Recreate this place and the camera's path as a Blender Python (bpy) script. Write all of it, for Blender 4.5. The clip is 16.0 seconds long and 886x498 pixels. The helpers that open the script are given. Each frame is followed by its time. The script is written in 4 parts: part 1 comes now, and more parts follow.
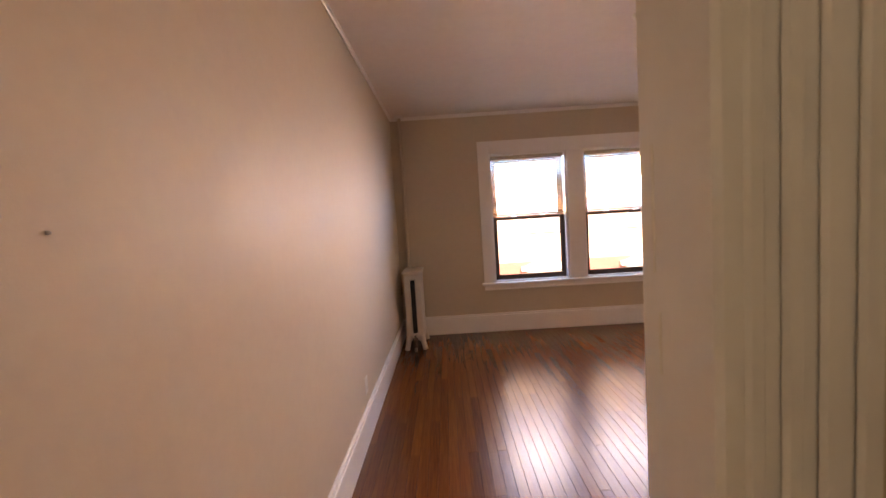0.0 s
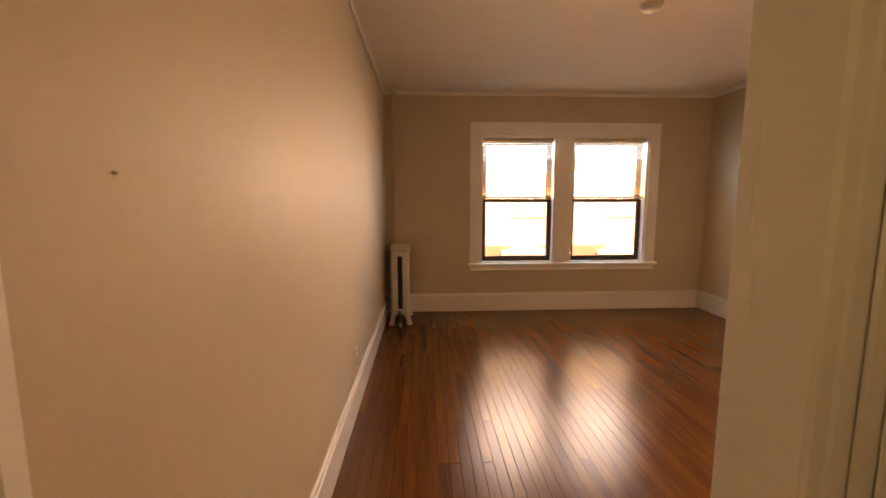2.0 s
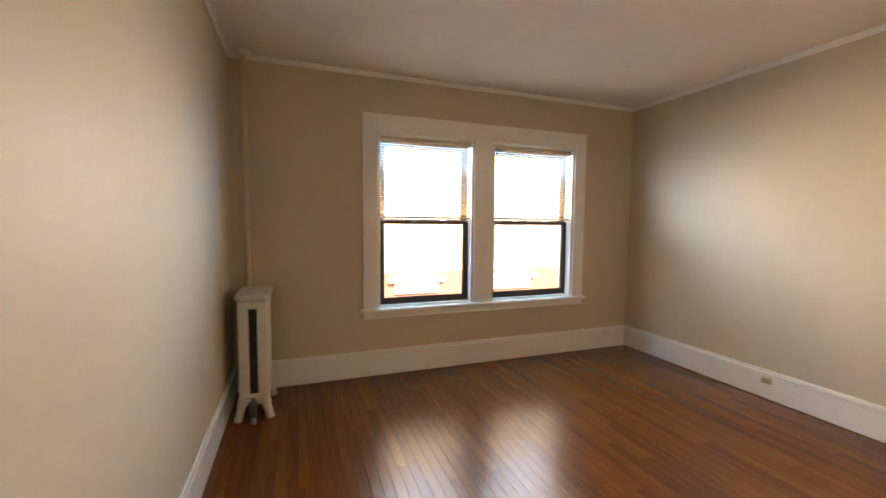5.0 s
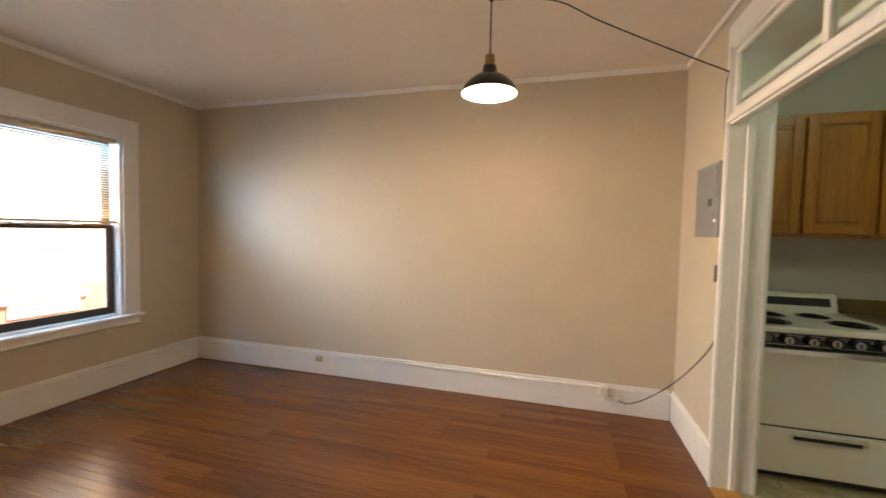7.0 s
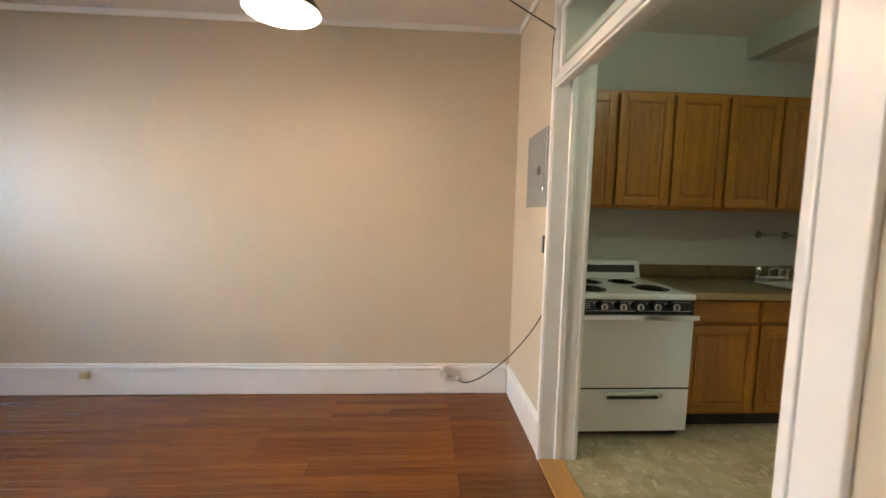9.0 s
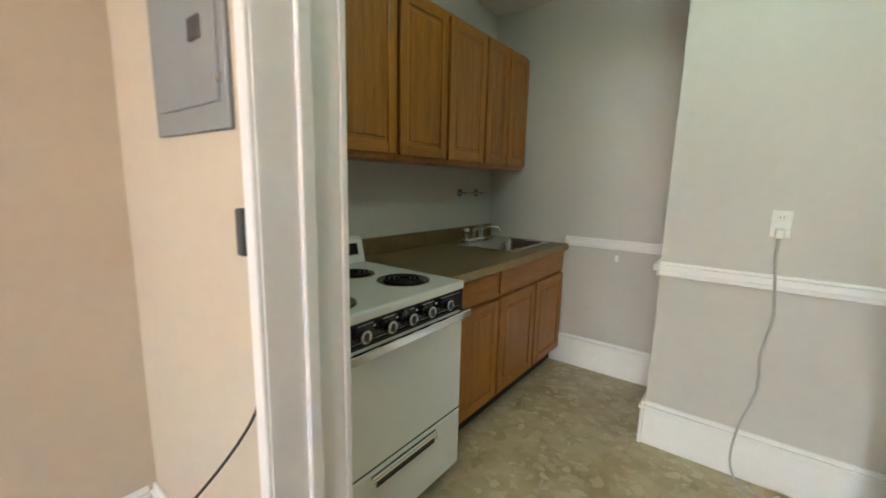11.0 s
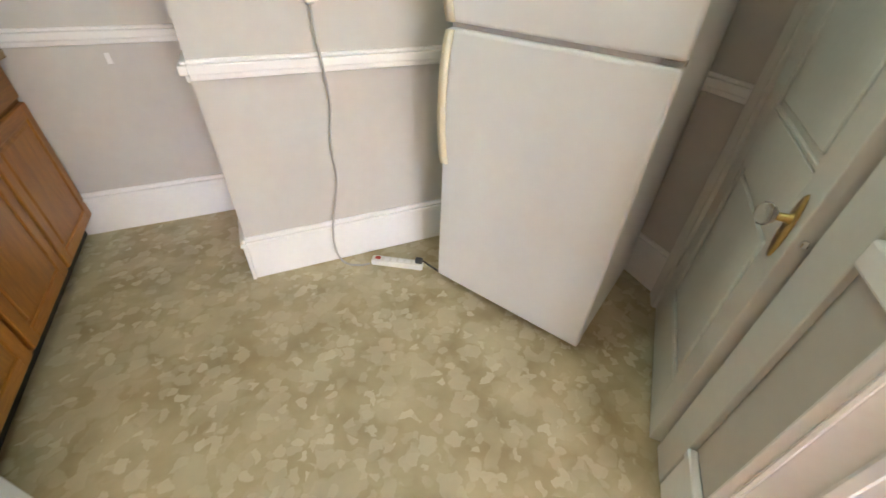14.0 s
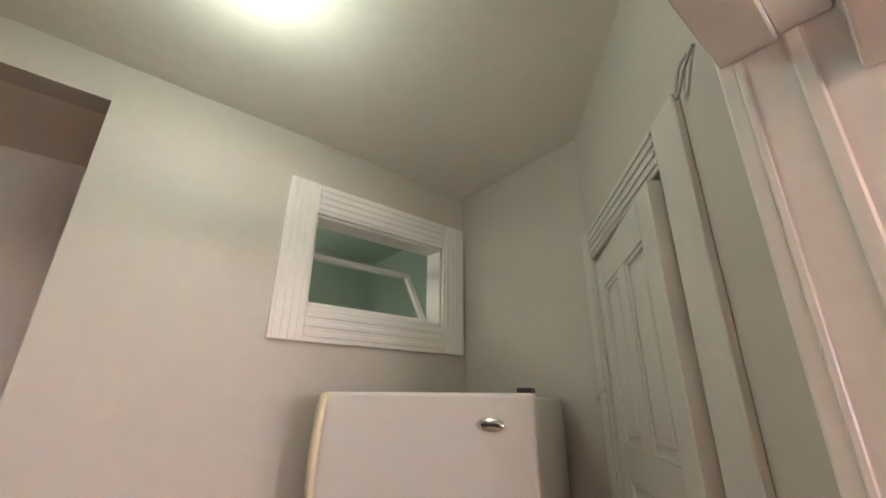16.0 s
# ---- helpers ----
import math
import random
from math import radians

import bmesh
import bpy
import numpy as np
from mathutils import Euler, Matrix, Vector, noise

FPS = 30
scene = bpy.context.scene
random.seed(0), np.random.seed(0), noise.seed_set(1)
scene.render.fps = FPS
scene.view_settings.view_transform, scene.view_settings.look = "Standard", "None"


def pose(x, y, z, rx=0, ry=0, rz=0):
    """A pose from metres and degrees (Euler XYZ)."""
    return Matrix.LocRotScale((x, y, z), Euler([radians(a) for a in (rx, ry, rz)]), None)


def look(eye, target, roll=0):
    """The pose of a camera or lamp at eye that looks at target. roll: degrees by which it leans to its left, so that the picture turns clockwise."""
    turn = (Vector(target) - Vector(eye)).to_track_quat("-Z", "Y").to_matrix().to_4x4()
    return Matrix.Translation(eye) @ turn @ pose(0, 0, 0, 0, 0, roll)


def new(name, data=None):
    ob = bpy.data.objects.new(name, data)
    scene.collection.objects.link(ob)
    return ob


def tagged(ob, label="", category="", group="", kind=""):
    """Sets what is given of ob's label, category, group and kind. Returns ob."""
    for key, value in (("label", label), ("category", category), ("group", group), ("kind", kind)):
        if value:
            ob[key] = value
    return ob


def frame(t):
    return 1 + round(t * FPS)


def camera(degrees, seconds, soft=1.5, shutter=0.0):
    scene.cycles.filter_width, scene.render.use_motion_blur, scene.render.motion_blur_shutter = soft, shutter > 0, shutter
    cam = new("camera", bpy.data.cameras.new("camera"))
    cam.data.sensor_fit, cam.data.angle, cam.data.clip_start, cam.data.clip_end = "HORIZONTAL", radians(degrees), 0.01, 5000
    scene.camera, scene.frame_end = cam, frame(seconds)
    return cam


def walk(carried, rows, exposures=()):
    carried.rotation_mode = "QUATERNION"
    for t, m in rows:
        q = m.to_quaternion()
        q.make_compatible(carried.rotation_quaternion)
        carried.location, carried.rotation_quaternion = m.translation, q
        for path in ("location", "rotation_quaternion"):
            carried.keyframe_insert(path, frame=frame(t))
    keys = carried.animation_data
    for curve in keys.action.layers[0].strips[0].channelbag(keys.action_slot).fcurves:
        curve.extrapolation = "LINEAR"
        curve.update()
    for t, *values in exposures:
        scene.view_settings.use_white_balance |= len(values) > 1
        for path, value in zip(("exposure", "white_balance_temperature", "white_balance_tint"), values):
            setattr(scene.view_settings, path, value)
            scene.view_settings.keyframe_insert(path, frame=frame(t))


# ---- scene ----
cam = camera(96.0, 16.0, shutter=0.3)
PATH = [
    (0, (0.602, -0.326, 1.432), (0.581, 1.669, 1.287), -3.6),
    (0.5, (0.576, -0.281, 1.433), (0.535, 1.702, 1.176), -3.5),
    (1, (0.549, -0.279, 1.421), (0.441, 1.702, 1.168), -2.3),
    (1.5, (0.507, -0.329, 1.418), (0.411, 1.656, 1.195), -1.3),
    (2, (0.468, -0.361, 1.408), (0.561, 1.622, 1.165), -0.1),
    (2.5, (0.466, -0.229, 1.4), (0.682, 1.743, 1.15), 0.3),
    (3, (0.478, 0.038, 1.429), (0.753, 2.009, 1.231), 0.3),
    (5.5, (0.489, 1.109, 1.396), (1.532, 2.814, 1.315), 0.5),
    (6, (0.521, 1.061, 1.431), (2.022, 2.38, 1.353), 0.6),
    (6.5, (0.603, 0.968, 1.427), (2.384, 1.875, 1.36), 1.2),
    (7, (0.661, 0.891, 1.421), (2.581, 1.442, 1.333), 1.2),
    (7.5, (0.667, 0.814, 1.406), (2.644, 1.089, 1.295), 1.1),
    (8, (0.694, 0.718, 1.405), (2.686, 0.806, 1.255), 1.1),
    (10.4, (2.151, 0.68, 1.325), (3.832, -0.364, 1.037), 1.6),
    (10.5, (2.225, 0.644, 1.334), (3.812, -0.536, 1.031), 1.7),
    (11, (2.459, 0.409, 1.32), (3.653, -1.163, 0.996), 1.3),
    (11.5, (2.629, 0.177, 1.335), (3.665, -1.447, 0.798), 0.4),
    (12, (2.777, -0.042, 1.345), (3.507, -1.492, 0.177), -0.7),
    (12.5, (2.81, -0.119, 1.349), (3.338, -1.56, 0.066), -1.2),
    (13, (2.733, -0.135, 1.358), (2.862, -1.695, 0.113), 0.3),
    (13.5, (2.635, -0.136, 1.338), (2.239, -1.643, 0.085), 2.2),
    (14, (2.58, -0.125, 1.328), (1.899, -1.538, 0.088), 2.8),
    (14.5, (2.554, -0.119, 1.344), (1.626, -1.655, 0.462), 2.8),
    (15, (2.539, -0.091, 1.465), (1.357, -1.7, 1.354), 1.9),
    (15.5, (2.56, -0.07, 1.538), (1.321, -1.562, 2.028), 1.3),
    (16, (2.558, -0.062, 1.573), (1.385, -1.525, 2.267), 0.6),
]
EXPOSURES = [
    (0.0, 2.0, 9800, 44), (0.5, 1.86, 15000, 44), (1.0, 1.75, 19500, 42), (1.5, 1.75, 25000, 45), (3.0, 1.95, 17000, 29), (5.5, 2.2, 9300, 18), (8.0, 2.2, 8800, 18),
    (10.4, 2.5, 6750, 11), (11.3, 2.55, 7000, 15), (11.6, 2.55, 7000, 19), (12.0, 2.72, 7100, 23), (12.5, 2.98, 7200, 22), (14.0, 3.05, 7000, 22), (15.0, 2.68, 7300, 27), (16.0, 2.4, 7800, 40),
]
walk(cam, [(t, look(eye, target, roll)) for t, eye, target, roll in PATH], EXPOSURES)

# ---- world, sun, large lights ----
world = bpy.data.worlds.new("world")
scene.world = world
world.use_nodes = True
wn = world.node_tree.nodes
sky = wn.new("ShaderNodeTexSky")
sky.sky_type = "NISHITA"
sky.sun_disc = False
sky.sun_elevation = radians(42)
sky.sun_rotation = radians(170)
wn["Background"].inputs[1].default_value = 0.15
world.node_tree.links.new(sky.outputs[0], wn["Background"].inputs[0])
sun = new("sun", bpy.data.lights.new("sun", "SUN"))
sun.data.energy, sun.data.angle, sun.data.color = 4.0, radians(0.5), (1.0, 0.93, 0.82)
sun.matrix_world = look((0, 0, 20), (-3.0, 17.0, 4.5))


def area_light(name, x, y, z, w, h, energy, color, rx, spread=180):
    lamp = bpy.data.lights.new(name, "AREA")
    lamp.shape, lamp.size, lamp.size_y, lamp.energy, lamp.color = "RECTANGLE", w, h, energy, color
    lamp.spread = radians(spread)
    ob = new(name, lamp)
    ob.matrix_world = pose(x, y, z, rx, 0, 0)
    return ob


# daylight in the two window openings, behind the blinds: blue sky from above, warm light off the sunlit house opposite
SKY_W, HOUSE_W = 13, 8
for wx, ww in ((1.64, 0.90), (2.79, 0.93)):
    area_light("window_skylight", wx, 4.80, 1.79, ww, 0.74, SKY_W, (0.16, 0.49, 1.0), -62)
    area_light("window_house_light", wx, 4.775, 1.80, ww, 0.74, HOUSE_W, (1.0, 0.80, 0.38), -104, 125)


def point_light(name, x, y, z, r, energy, color):
    lamp = bpy.data.lights.new(name, "POINT")
    lamp.energy, lamp.color, lamp.shadow_soft_size = energy, color, r
    ob = new(name, lamp)
    ob.location = (x, y, z)
    return ob


point_light("pendant_glow", 2.861, 1.278, 2.17, 0.05, 3.5, (1.0, 0.76, 0.64))
point_light("kitchen_glow", 2.50, -1.0, 2.60, 0.08, 1.65, (0.55, 1.0, 0.86))


# ---- materials ----
def material(name, color, rough=0.5, metal=0.0, vary=0.06, scale=6.0, bump=0.0, bump_scale=60.0, stretch=(1, 1, 1),
             second=None, spec=0.5, random_tint=0.0, coat=0.0):
    """Principled surface with a broad and a fine variation and a fine relief."""
    m = bpy.data.materials.new(name)
    m.use_nodes = True
    n, l = m.node_tree.nodes, m.node_tree.links
    p = n["Principled BSDF"]
    p.inputs["Roughness"].default_value = rough
    p.inputs["Metallic"].default_value = metal
    p.inputs["Specular IOR Level"].default_value = spec
    p.inputs["Coat Weight"].default_value = coat
    co = n.new("ShaderNodeTexCoord")
    mp = n.new("ShaderNodeMapping")
    mp.inputs["Scale"].default_value = stretch
    l.new(co.outputs["Object"], mp.inputs["Vector"])
    broad, fine = n.new("ShaderNodeTexNoise"), n.new("ShaderNodeTexNoise")
    broad.inputs["Scale"].default_value, broad.inputs["Detail"].default_value = scale, 3
    fine.inputs["Scale"].default_value, fine.inputs["Detail"].default_value = scale * 9, 4
    for t in (broad, fine):
        l.new(mp.outputs[0], t.inputs["Vector"])
    add = n.new("ShaderNodeMath")
    add.operation = "ADD"
    l.new(broad.outputs[0], add.inputs[0])
    l.new(fine.outputs[0], add.inputs[1])
    if random_tint:
        info = n.new("ShaderNodeObjectInfo")
        mul = n.new("ShaderNodeMath")
        mul.operation = "MULTIPLY_ADD"
        mul.inputs[1].default_value, mul.inputs[2].default_value = random_tint, -random_tint / 2
        l.new(info.outputs["Random"], mul.inputs[0])
        add2 = n.new("ShaderNodeMath")
        add2.operation = "ADD"
        l.new(add.outputs[0], add2.inputs[0])
        l.new(mul.outputs[0], add2.inputs[1])
        add = add2
    ramp = n.new("ShaderNodeMapRange")
    ramp.inputs[1].default_value, ramp.inputs[2].default_value = 0.7, 1.3
    l.new(add.outputs[0], ramp.inputs[0])
    mix = n.new("ShaderNodeMix")
    mix.data_type = "RGBA"
    lo = second or [c * (1 - vary) for c in color]
    hi = [min(1, c * (1 + vary)) for c in color]
    mix.inputs[6].default_value, mix.inputs[7].default_value = (*lo, 1), (*hi, 1)
    l.new(ramp.outputs[0], mix.inputs[0])
    l.new(mix.outputs[2], p.inputs["Base Color"])
    if rough > 0.06:
        rr = n.new("ShaderNodeMapRange")
        rr.inputs[3].default_value, rr.inputs[4].default_value = rough * 0.85, min(1, rough * 1.18)
        l.new(broad.outputs[0], rr.inputs[0])
        l.new(rr.outputs[0], p.inputs["Roughness"])
    if bump:
        tex = n.new("ShaderNodeTexNoise")
        tex.inputs["Scale"].default_value, tex.inputs["Detail"].default_value = bump_scale, 4
        l.new(mp.outputs[0], tex.inputs["Vector"])
        b = n.new("ShaderNodeBump")
        b.inputs["Strength"].default_value, b.inputs["Distance"].default_value = bump, 0.004
        l.new(tex.outputs[0], b.inputs["Height"])
        l.new(b.outputs[0], p.inputs["Normal"])
    return m


def emitter(name, color, strength):
    m = bpy.data.materials.new(name)
    m.use_nodes = True
    p = m.node_tree.nodes["Principled BSDF"]
    p.inputs["Base Color"].default_value = (0.8, 0.8, 0.8, 1)
    p.inputs["Emission Color"].default_value = (*color, 1)
    p.inputs["Emission Strength"].default_value = strength
    return m


def glass_material(name, color=(1, 1, 1), rough=0.0):
    m = bpy.data.materials.new(name)
    m.use_nodes = True
    p = m.node_tree.nodes["Principled BSDF"]
    p.inputs["Base Color"].default_value = (*color, 1)
    p.inputs["Roughness"].default_value = rough
    p.inputs["Transmission Weight"].default_value = 1.0
    p.inputs["IOR"].default_value = 1.45
    return m


def wood_floor_material():
    """Orange-brown varnished strip floor: grain along y, sheen dulled by scuffs along the boards."""
    m = material("floor_wood", (0.205, 0.064, 0.013), 0.24, 0, 0.15, 1.1, 0, 5, (11, 0.5, 11), (0.105, 0.029, 0.0065), 0.5, 0.22)
    n, l = m.node_tree.nodes, m.node_tree.links
    p = n["Principled BSDF"]
    geo = n.new("ShaderNodeNewGeometry")
    along = n.new("ShaderNodeMapping")
    along.inputs["Scale"].default_value = (1.5, 0.5, 1)
    scuff = n.new("ShaderNodeTexNoise")
    scuff.inputs["Scale"].default_value, scuff.inputs["Detail"].default_value = 1.6, 4
    l.new(geo.outputs["Position"], along.inputs["Vector"])
    l.new(along.outputs[0], scuff.inputs["Vector"])
    rough = n.new("ShaderNodeMapRange")
    rough.inputs[1].default_value, rough.inputs[2].default_value = 0.3, 0.75
    rough.inputs[3].default_value, rough.inputs[4].default_value = 0.22, 0.26
    l.new(scuff.outputs[0], rough.inputs[0])
    l.new(rough.outputs[0], p.inputs["Roughness"])
    return m


def vinyl_material():
    """Sheet vinyl printed with overlapping beige stone chips."""
    m = bpy.data.materials.new("vinyl_chips")
    m.use_nodes = True
    n, l = m.node_tree.nodes, m.node_tree.links
    p = n["Principled BSDF"]
    p.inputs["Roughness"].default_value = 0.38
    geo = n.new("ShaderNodeNewGeometry")
    warp = n.new("ShaderNodeTexNoise")
    warp.inputs["Scale"].default_value, warp.inputs["Detail"].default_value = 22, 5
    l.new(geo.outputs["Position"], warp.inputs["Vector"])
    vm = n.new("ShaderNodeVectorMath")
    vm.operation = "MULTIPLY_ADD"
    vm.inputs[1].default_value = (0.07, 0.05, 0.0)
    l.new(warp.outputs["Color"], vm.inputs[0])
    l.new(geo.outputs["Position"], vm.inputs[2])
    last = None
    for scale, lo, hi, weight in ((11, 0.50, 0.98, 0.26), (19, 0.58, 1.0, 0.36), (31, 0.68, 1.0, 0.54)):
        v = n.new("ShaderNodeTexVoronoi")
        v.inputs["Scale"].default_value = scale
        l.new(vm.outputs[0], v.inputs["Vector"])
        sep = n.new("ShaderNodeSeparateColor")
        l.new(v.outputs["Color"], sep.inputs[0])
        pick = n.new("ShaderNodeMapRange")
        pick.inputs[1].default_value, pick.inputs[2].default_value = lo, hi
        pick.inputs[4].default_value = weight
        l.new(sep.outputs[0], pick.inputs[0])
        edge = n.new("ShaderNodeMapRange")
        edge.inputs[1].default_value, edge.inputs[2].default_value = 0.78, 0.62
        l.new(v.outputs["Distance"], edge.inputs[0])
        mul = n.new("ShaderNodeMath")
        mul.operation = "MULTIPLY"
        l.new(pick.outputs[0], mul.inputs[0])
        l.new(edge.outputs[0], mul.inputs[1])
        if last is None:
            last = mul
        else:
            mx = n.new("ShaderNodeMath")
            mx.operation = "MAXIMUM"
            l.new(last.outputs[0], mx.inputs[0])
            l.new(mul.outputs[0], mx.inputs[1])
            last = mx
    base = n.new("ShaderNodeTexNoise")
    base.inputs["Scale"].default_value, base.inputs["Detail"].default_value = 5, 8
    l.new(geo.outputs["Position"], base.inputs["Vector"])
    ground_mix = n.new("ShaderNodeMix")
    ground_mix.data_type = "RGBA"
    ground_mix.inputs[6].default_value = (0.32, 0.252, 0.135, 1)
    ground_mix.inputs[7].default_value = (0.51, 0.42, 0.255, 1)
    stretch = n.new("ShaderNodeMapRange")
    stretch.inputs[1].default_value, stretch.inputs[2].default_value = 0.3, 0.7
    l.new(base.outputs[0], stretch.inputs[0])
    l.new(stretch.outputs[0], ground_mix.inputs[0])
    chip = n.new("ShaderNodeMix")
    chip.data_type = "RGBA"
    chip.inputs[7].default_value = (0.73, 0.67, 0.50, 1)
    l.new(last.outputs[0], chip.inputs[0])
    l.new(ground_mix.outputs[2], chip.inputs[6])
    l.new(chip.outputs[2], p.inputs["Base Color"])
    bump = n.new("ShaderNodeBump")
    bump.inputs["Strength"].default_value, bump.inputs["Distance"].default_value = 0.15, 0.001
    l.new(last.outputs[0], bump.inputs["Height"])
    l.new(bump.outputs[0], p.inputs["Normal"])
    return m


PAINT = material("wall_paint", (0.59, 0.503, 0.385), 0.58, 0, 0.025, 2.5, 0.10, 130)
KPAINT = material("kitchen_paint", (0.56, 0.53, 0.48), 0.58, 0, 0.025, 2.5, 0.10, 130)
CEIL = material("ceiling_paint", (0.82, 0.765, 0.71), 0.7, 0, 0.03, 2.0, 0.15, 90)
TRIM = material("white_trim_paint", (0.84, 0.82, 0.79), 0.33, 0, 0.025, 4.0, 0.12, 45)
DOORP = material("door_paint", (0.66, 0.65, 0.60), 0.35, 0, 0.03, 4.0, 0.12, 45)
WOOD = wood_floor_material()
SUBFLOOR = material("subfloor_dark", (0.03, 0.014, 0.006), 0.8)
VINYL = vinyl_material()
THRESH = material("threshold_oak", (0.52, 0.25, 0.07), 0.35, 0, 0.2, 3, 0.1, 30, (0.8, 9, 9))
OAK = material("cabinet_oak", (0.42, 0.168, 0.024), 0.33, 0, 0.16, 2.2, 0.10, 22, (9, 9, 0.7), (0.27, 0.098, 0.016))
OAKH = material("cabinet_oak_flat", (0.42, 0.168, 0.024), 0.33, 0, 0.16, 2.2, 0.10, 22, (9, 0.7, 9), (0.27, 0.098, 0.016))
# black of toe kicks and grilles; also paints shade in deep gaps
KICKSHADE = material("toe_kick_shade_black", (0.02, 0.016, 0.013), 0.6)
LAMEDGE = material("worn_laminate_edge", (0.34, 0.23, 0.11), 0.5, 0, 0.25, 10, 0.05, 60)
LAMINATE = material("brown_laminate", (0.175, 0.118, 0.045), 0.33, 0, 0.25, 14, 0.05, 80)
ENAMEL = material("white_enamel", (0.76, 0.77, 0.73), 0.18, 0, 0.015, 3, 0.02, 20)
STEELPAINT = material("fridge_white", (0.74, 0.74, 0.72), 0.32, 0, 0.015, 3, 0.10, 260)
BLACK = material("black_enamel", (0.012, 0.012, 0.013), 0.16)
COIL = material("burner_coil", (0.02, 0.018, 0.017), 0.24, 0.5)
CHROME = material("chrome", (0.78, 0.78, 0.78), 0.12, 1.0, 0.03)
STEEL = material("brushed_steel", (0.55, 0.54, 0.52), 0.26, 1.0, 0.06, 8, 0.05, 60, (1, 20, 20))
CREAM = material("aged_cream_plastic", (0.76, 0.68, 0.50), 0.35, 0, 0.04)
GREY = material("grey_panel_paint", (0.25, 0.27, 0.27), 0.4, 0, 0.04, 5, 0.04, 100)
DARKGREY = material("dark_grey_plastic", (0.05, 0.05, 0.05), 0.45)
BROWNPLATE = material("brown_plastic", (0.055, 0.032, 0.022), 0.35)
WHITEPLASTIC = material("white_plastic", (0.74, 0.72, 0.66), 0.35)
BEIGE = material("beige_plastic", (0.52, 0.42, 0.25), 0.4)
REDP = material("red_plastic", (0.5, 0.05, 0.03), 0.35)
CORD = material("black_cord", (0.03, 0.022, 0.018), 0.55)
GREYCORD = material("grey_cord", (0.45, 0.43, 0.40), 0.5)
BRASS = material("aged_brass", (0.52, 0.36, 0.13), 0.32, 1.0, 0.15, 12)
SASH = material("dark_brown_sash", (0.045, 0.022, 0.014), 0.4, 0, 0.2, 8)
ALU = material("brown_storm_frame", (0.17, 0.085, 0.045), 0.45, 0, 0.1)
SLAT = material("blind_slat", (0.52, 0.45, 0.36), 0.45, 0, 0.04)
RADPAINT = material("radiator_paint", (0.70, 0.66, 0.60), 0.42, 0, 0.06, 9, 0.25, 60)
SHADE = material("shade_dark_green", (0.012, 0.018, 0.017), 0.22)
SHADEIN = material("shade_white_inside", (0.85, 0.83, 0.78), 0.4)
BULB = emitter("bulb_glow", (1.0, 0.90, 0.75), 6)
DOME = emitter("kitchen_dome_glow", (0.90, 1.0, 0.93), 1.6)
GLASS = glass_material("window_glass")
FROST = glass_material("textured_glass", (0.80, 0.88, 0.82), 0.22)
KNOBGLASS = glass_material("glass_knob", (0.92, 0.95, 0.95), 0.05)
TEAL = material("pale_green_paint", (0.35, 0.46, 0.40), 0.5, 0, 0.04)
STUCCO = material("cream_facade", (0.78, 0.69, 0.56), 0.85, 0, 0.06, 1.5, 0.2, 30)
REDBRICK = material("red_facade", (0.50, 0.20, 0.16), 0.85, 0, 0.12, 2, 0.2, 30)
ASPHALT = material("asphalt", (0.05, 0.05, 0.05), 0.9, 0, 0.2, 2, 0.2, 60)
DARKWIN = material("far_window_glass", (0.40, 0.42, 0.45), 0.2)
SLATW = material("bare_chip", (0.85, 0.82, 0.74), 0.5)
GRIME = material("scuff_grime", (0.13, 0.11, 0.09), 0.7)


# ---- building helpers ----
def box(bm, x0, x1, y0, y1, z0, z1, bevel=0.0, seg=1):
    vs = [bm.verts.new((x, y, z)) for x in (x0, x1) for y in (y0, y1) for z in (z0, z1)]
    fs = [bm.faces.new([vs[i] for i in q]) for q in
          ((0, 1, 3, 2), (4, 6, 7, 5), (0, 4, 5, 1), (2, 3, 7, 6), (0, 2, 6, 4), (1, 5, 7, 3))]
    if bevel:
        es = list({e for f in fs for e in f.edges})
        bmesh.ops.bevel(bm, geom=es, offset=bevel, segments=seg, affect="EDGES", profile=0.5)
    return bm


def boxes(*specs, bevel=0.0, seg=1):
    bm = bmesh.new()
    for s in specs:
        box(bm, *s, bevel=bevel, seg=seg)
    return bm


def tube(points, r, seg=8, bm=None, caps=True):
    """A round tube along a line of points."""
    bm = bm or bmesh.new()
    pts = [Vector(p) for p in points]
    rings, side = [], None
    for i, p in enumerate(pts):
        d = (pts[min(i + 1, len(pts) - 1)] - pts[max(i - 1, 0)]).normalized()
        if side is None:
            side = d.orthogonal().normalized()
        side = (side - d * side.dot(d)).normalized()
        up = d.cross(side)
        rad = r[i] if isinstance(r, (list, tuple)) else r
        rings.append([bm.verts.new(p + rad * (math.cos(a) * side + math.sin(a) * up))
                      for a in (2 * math.pi * k / seg for k in range(seg))])
    for a, b in zip(rings, rings[1:]):
        for k in range(seg):
            f = bm.faces.new((a[k], a[(k + 1) % seg], b[(k + 1) % seg], b[k]))
            f.smooth = True
    if caps:
        bm.faces.new(rings[0][::-1])
        bm.faces.new(rings[-1])
    return bm


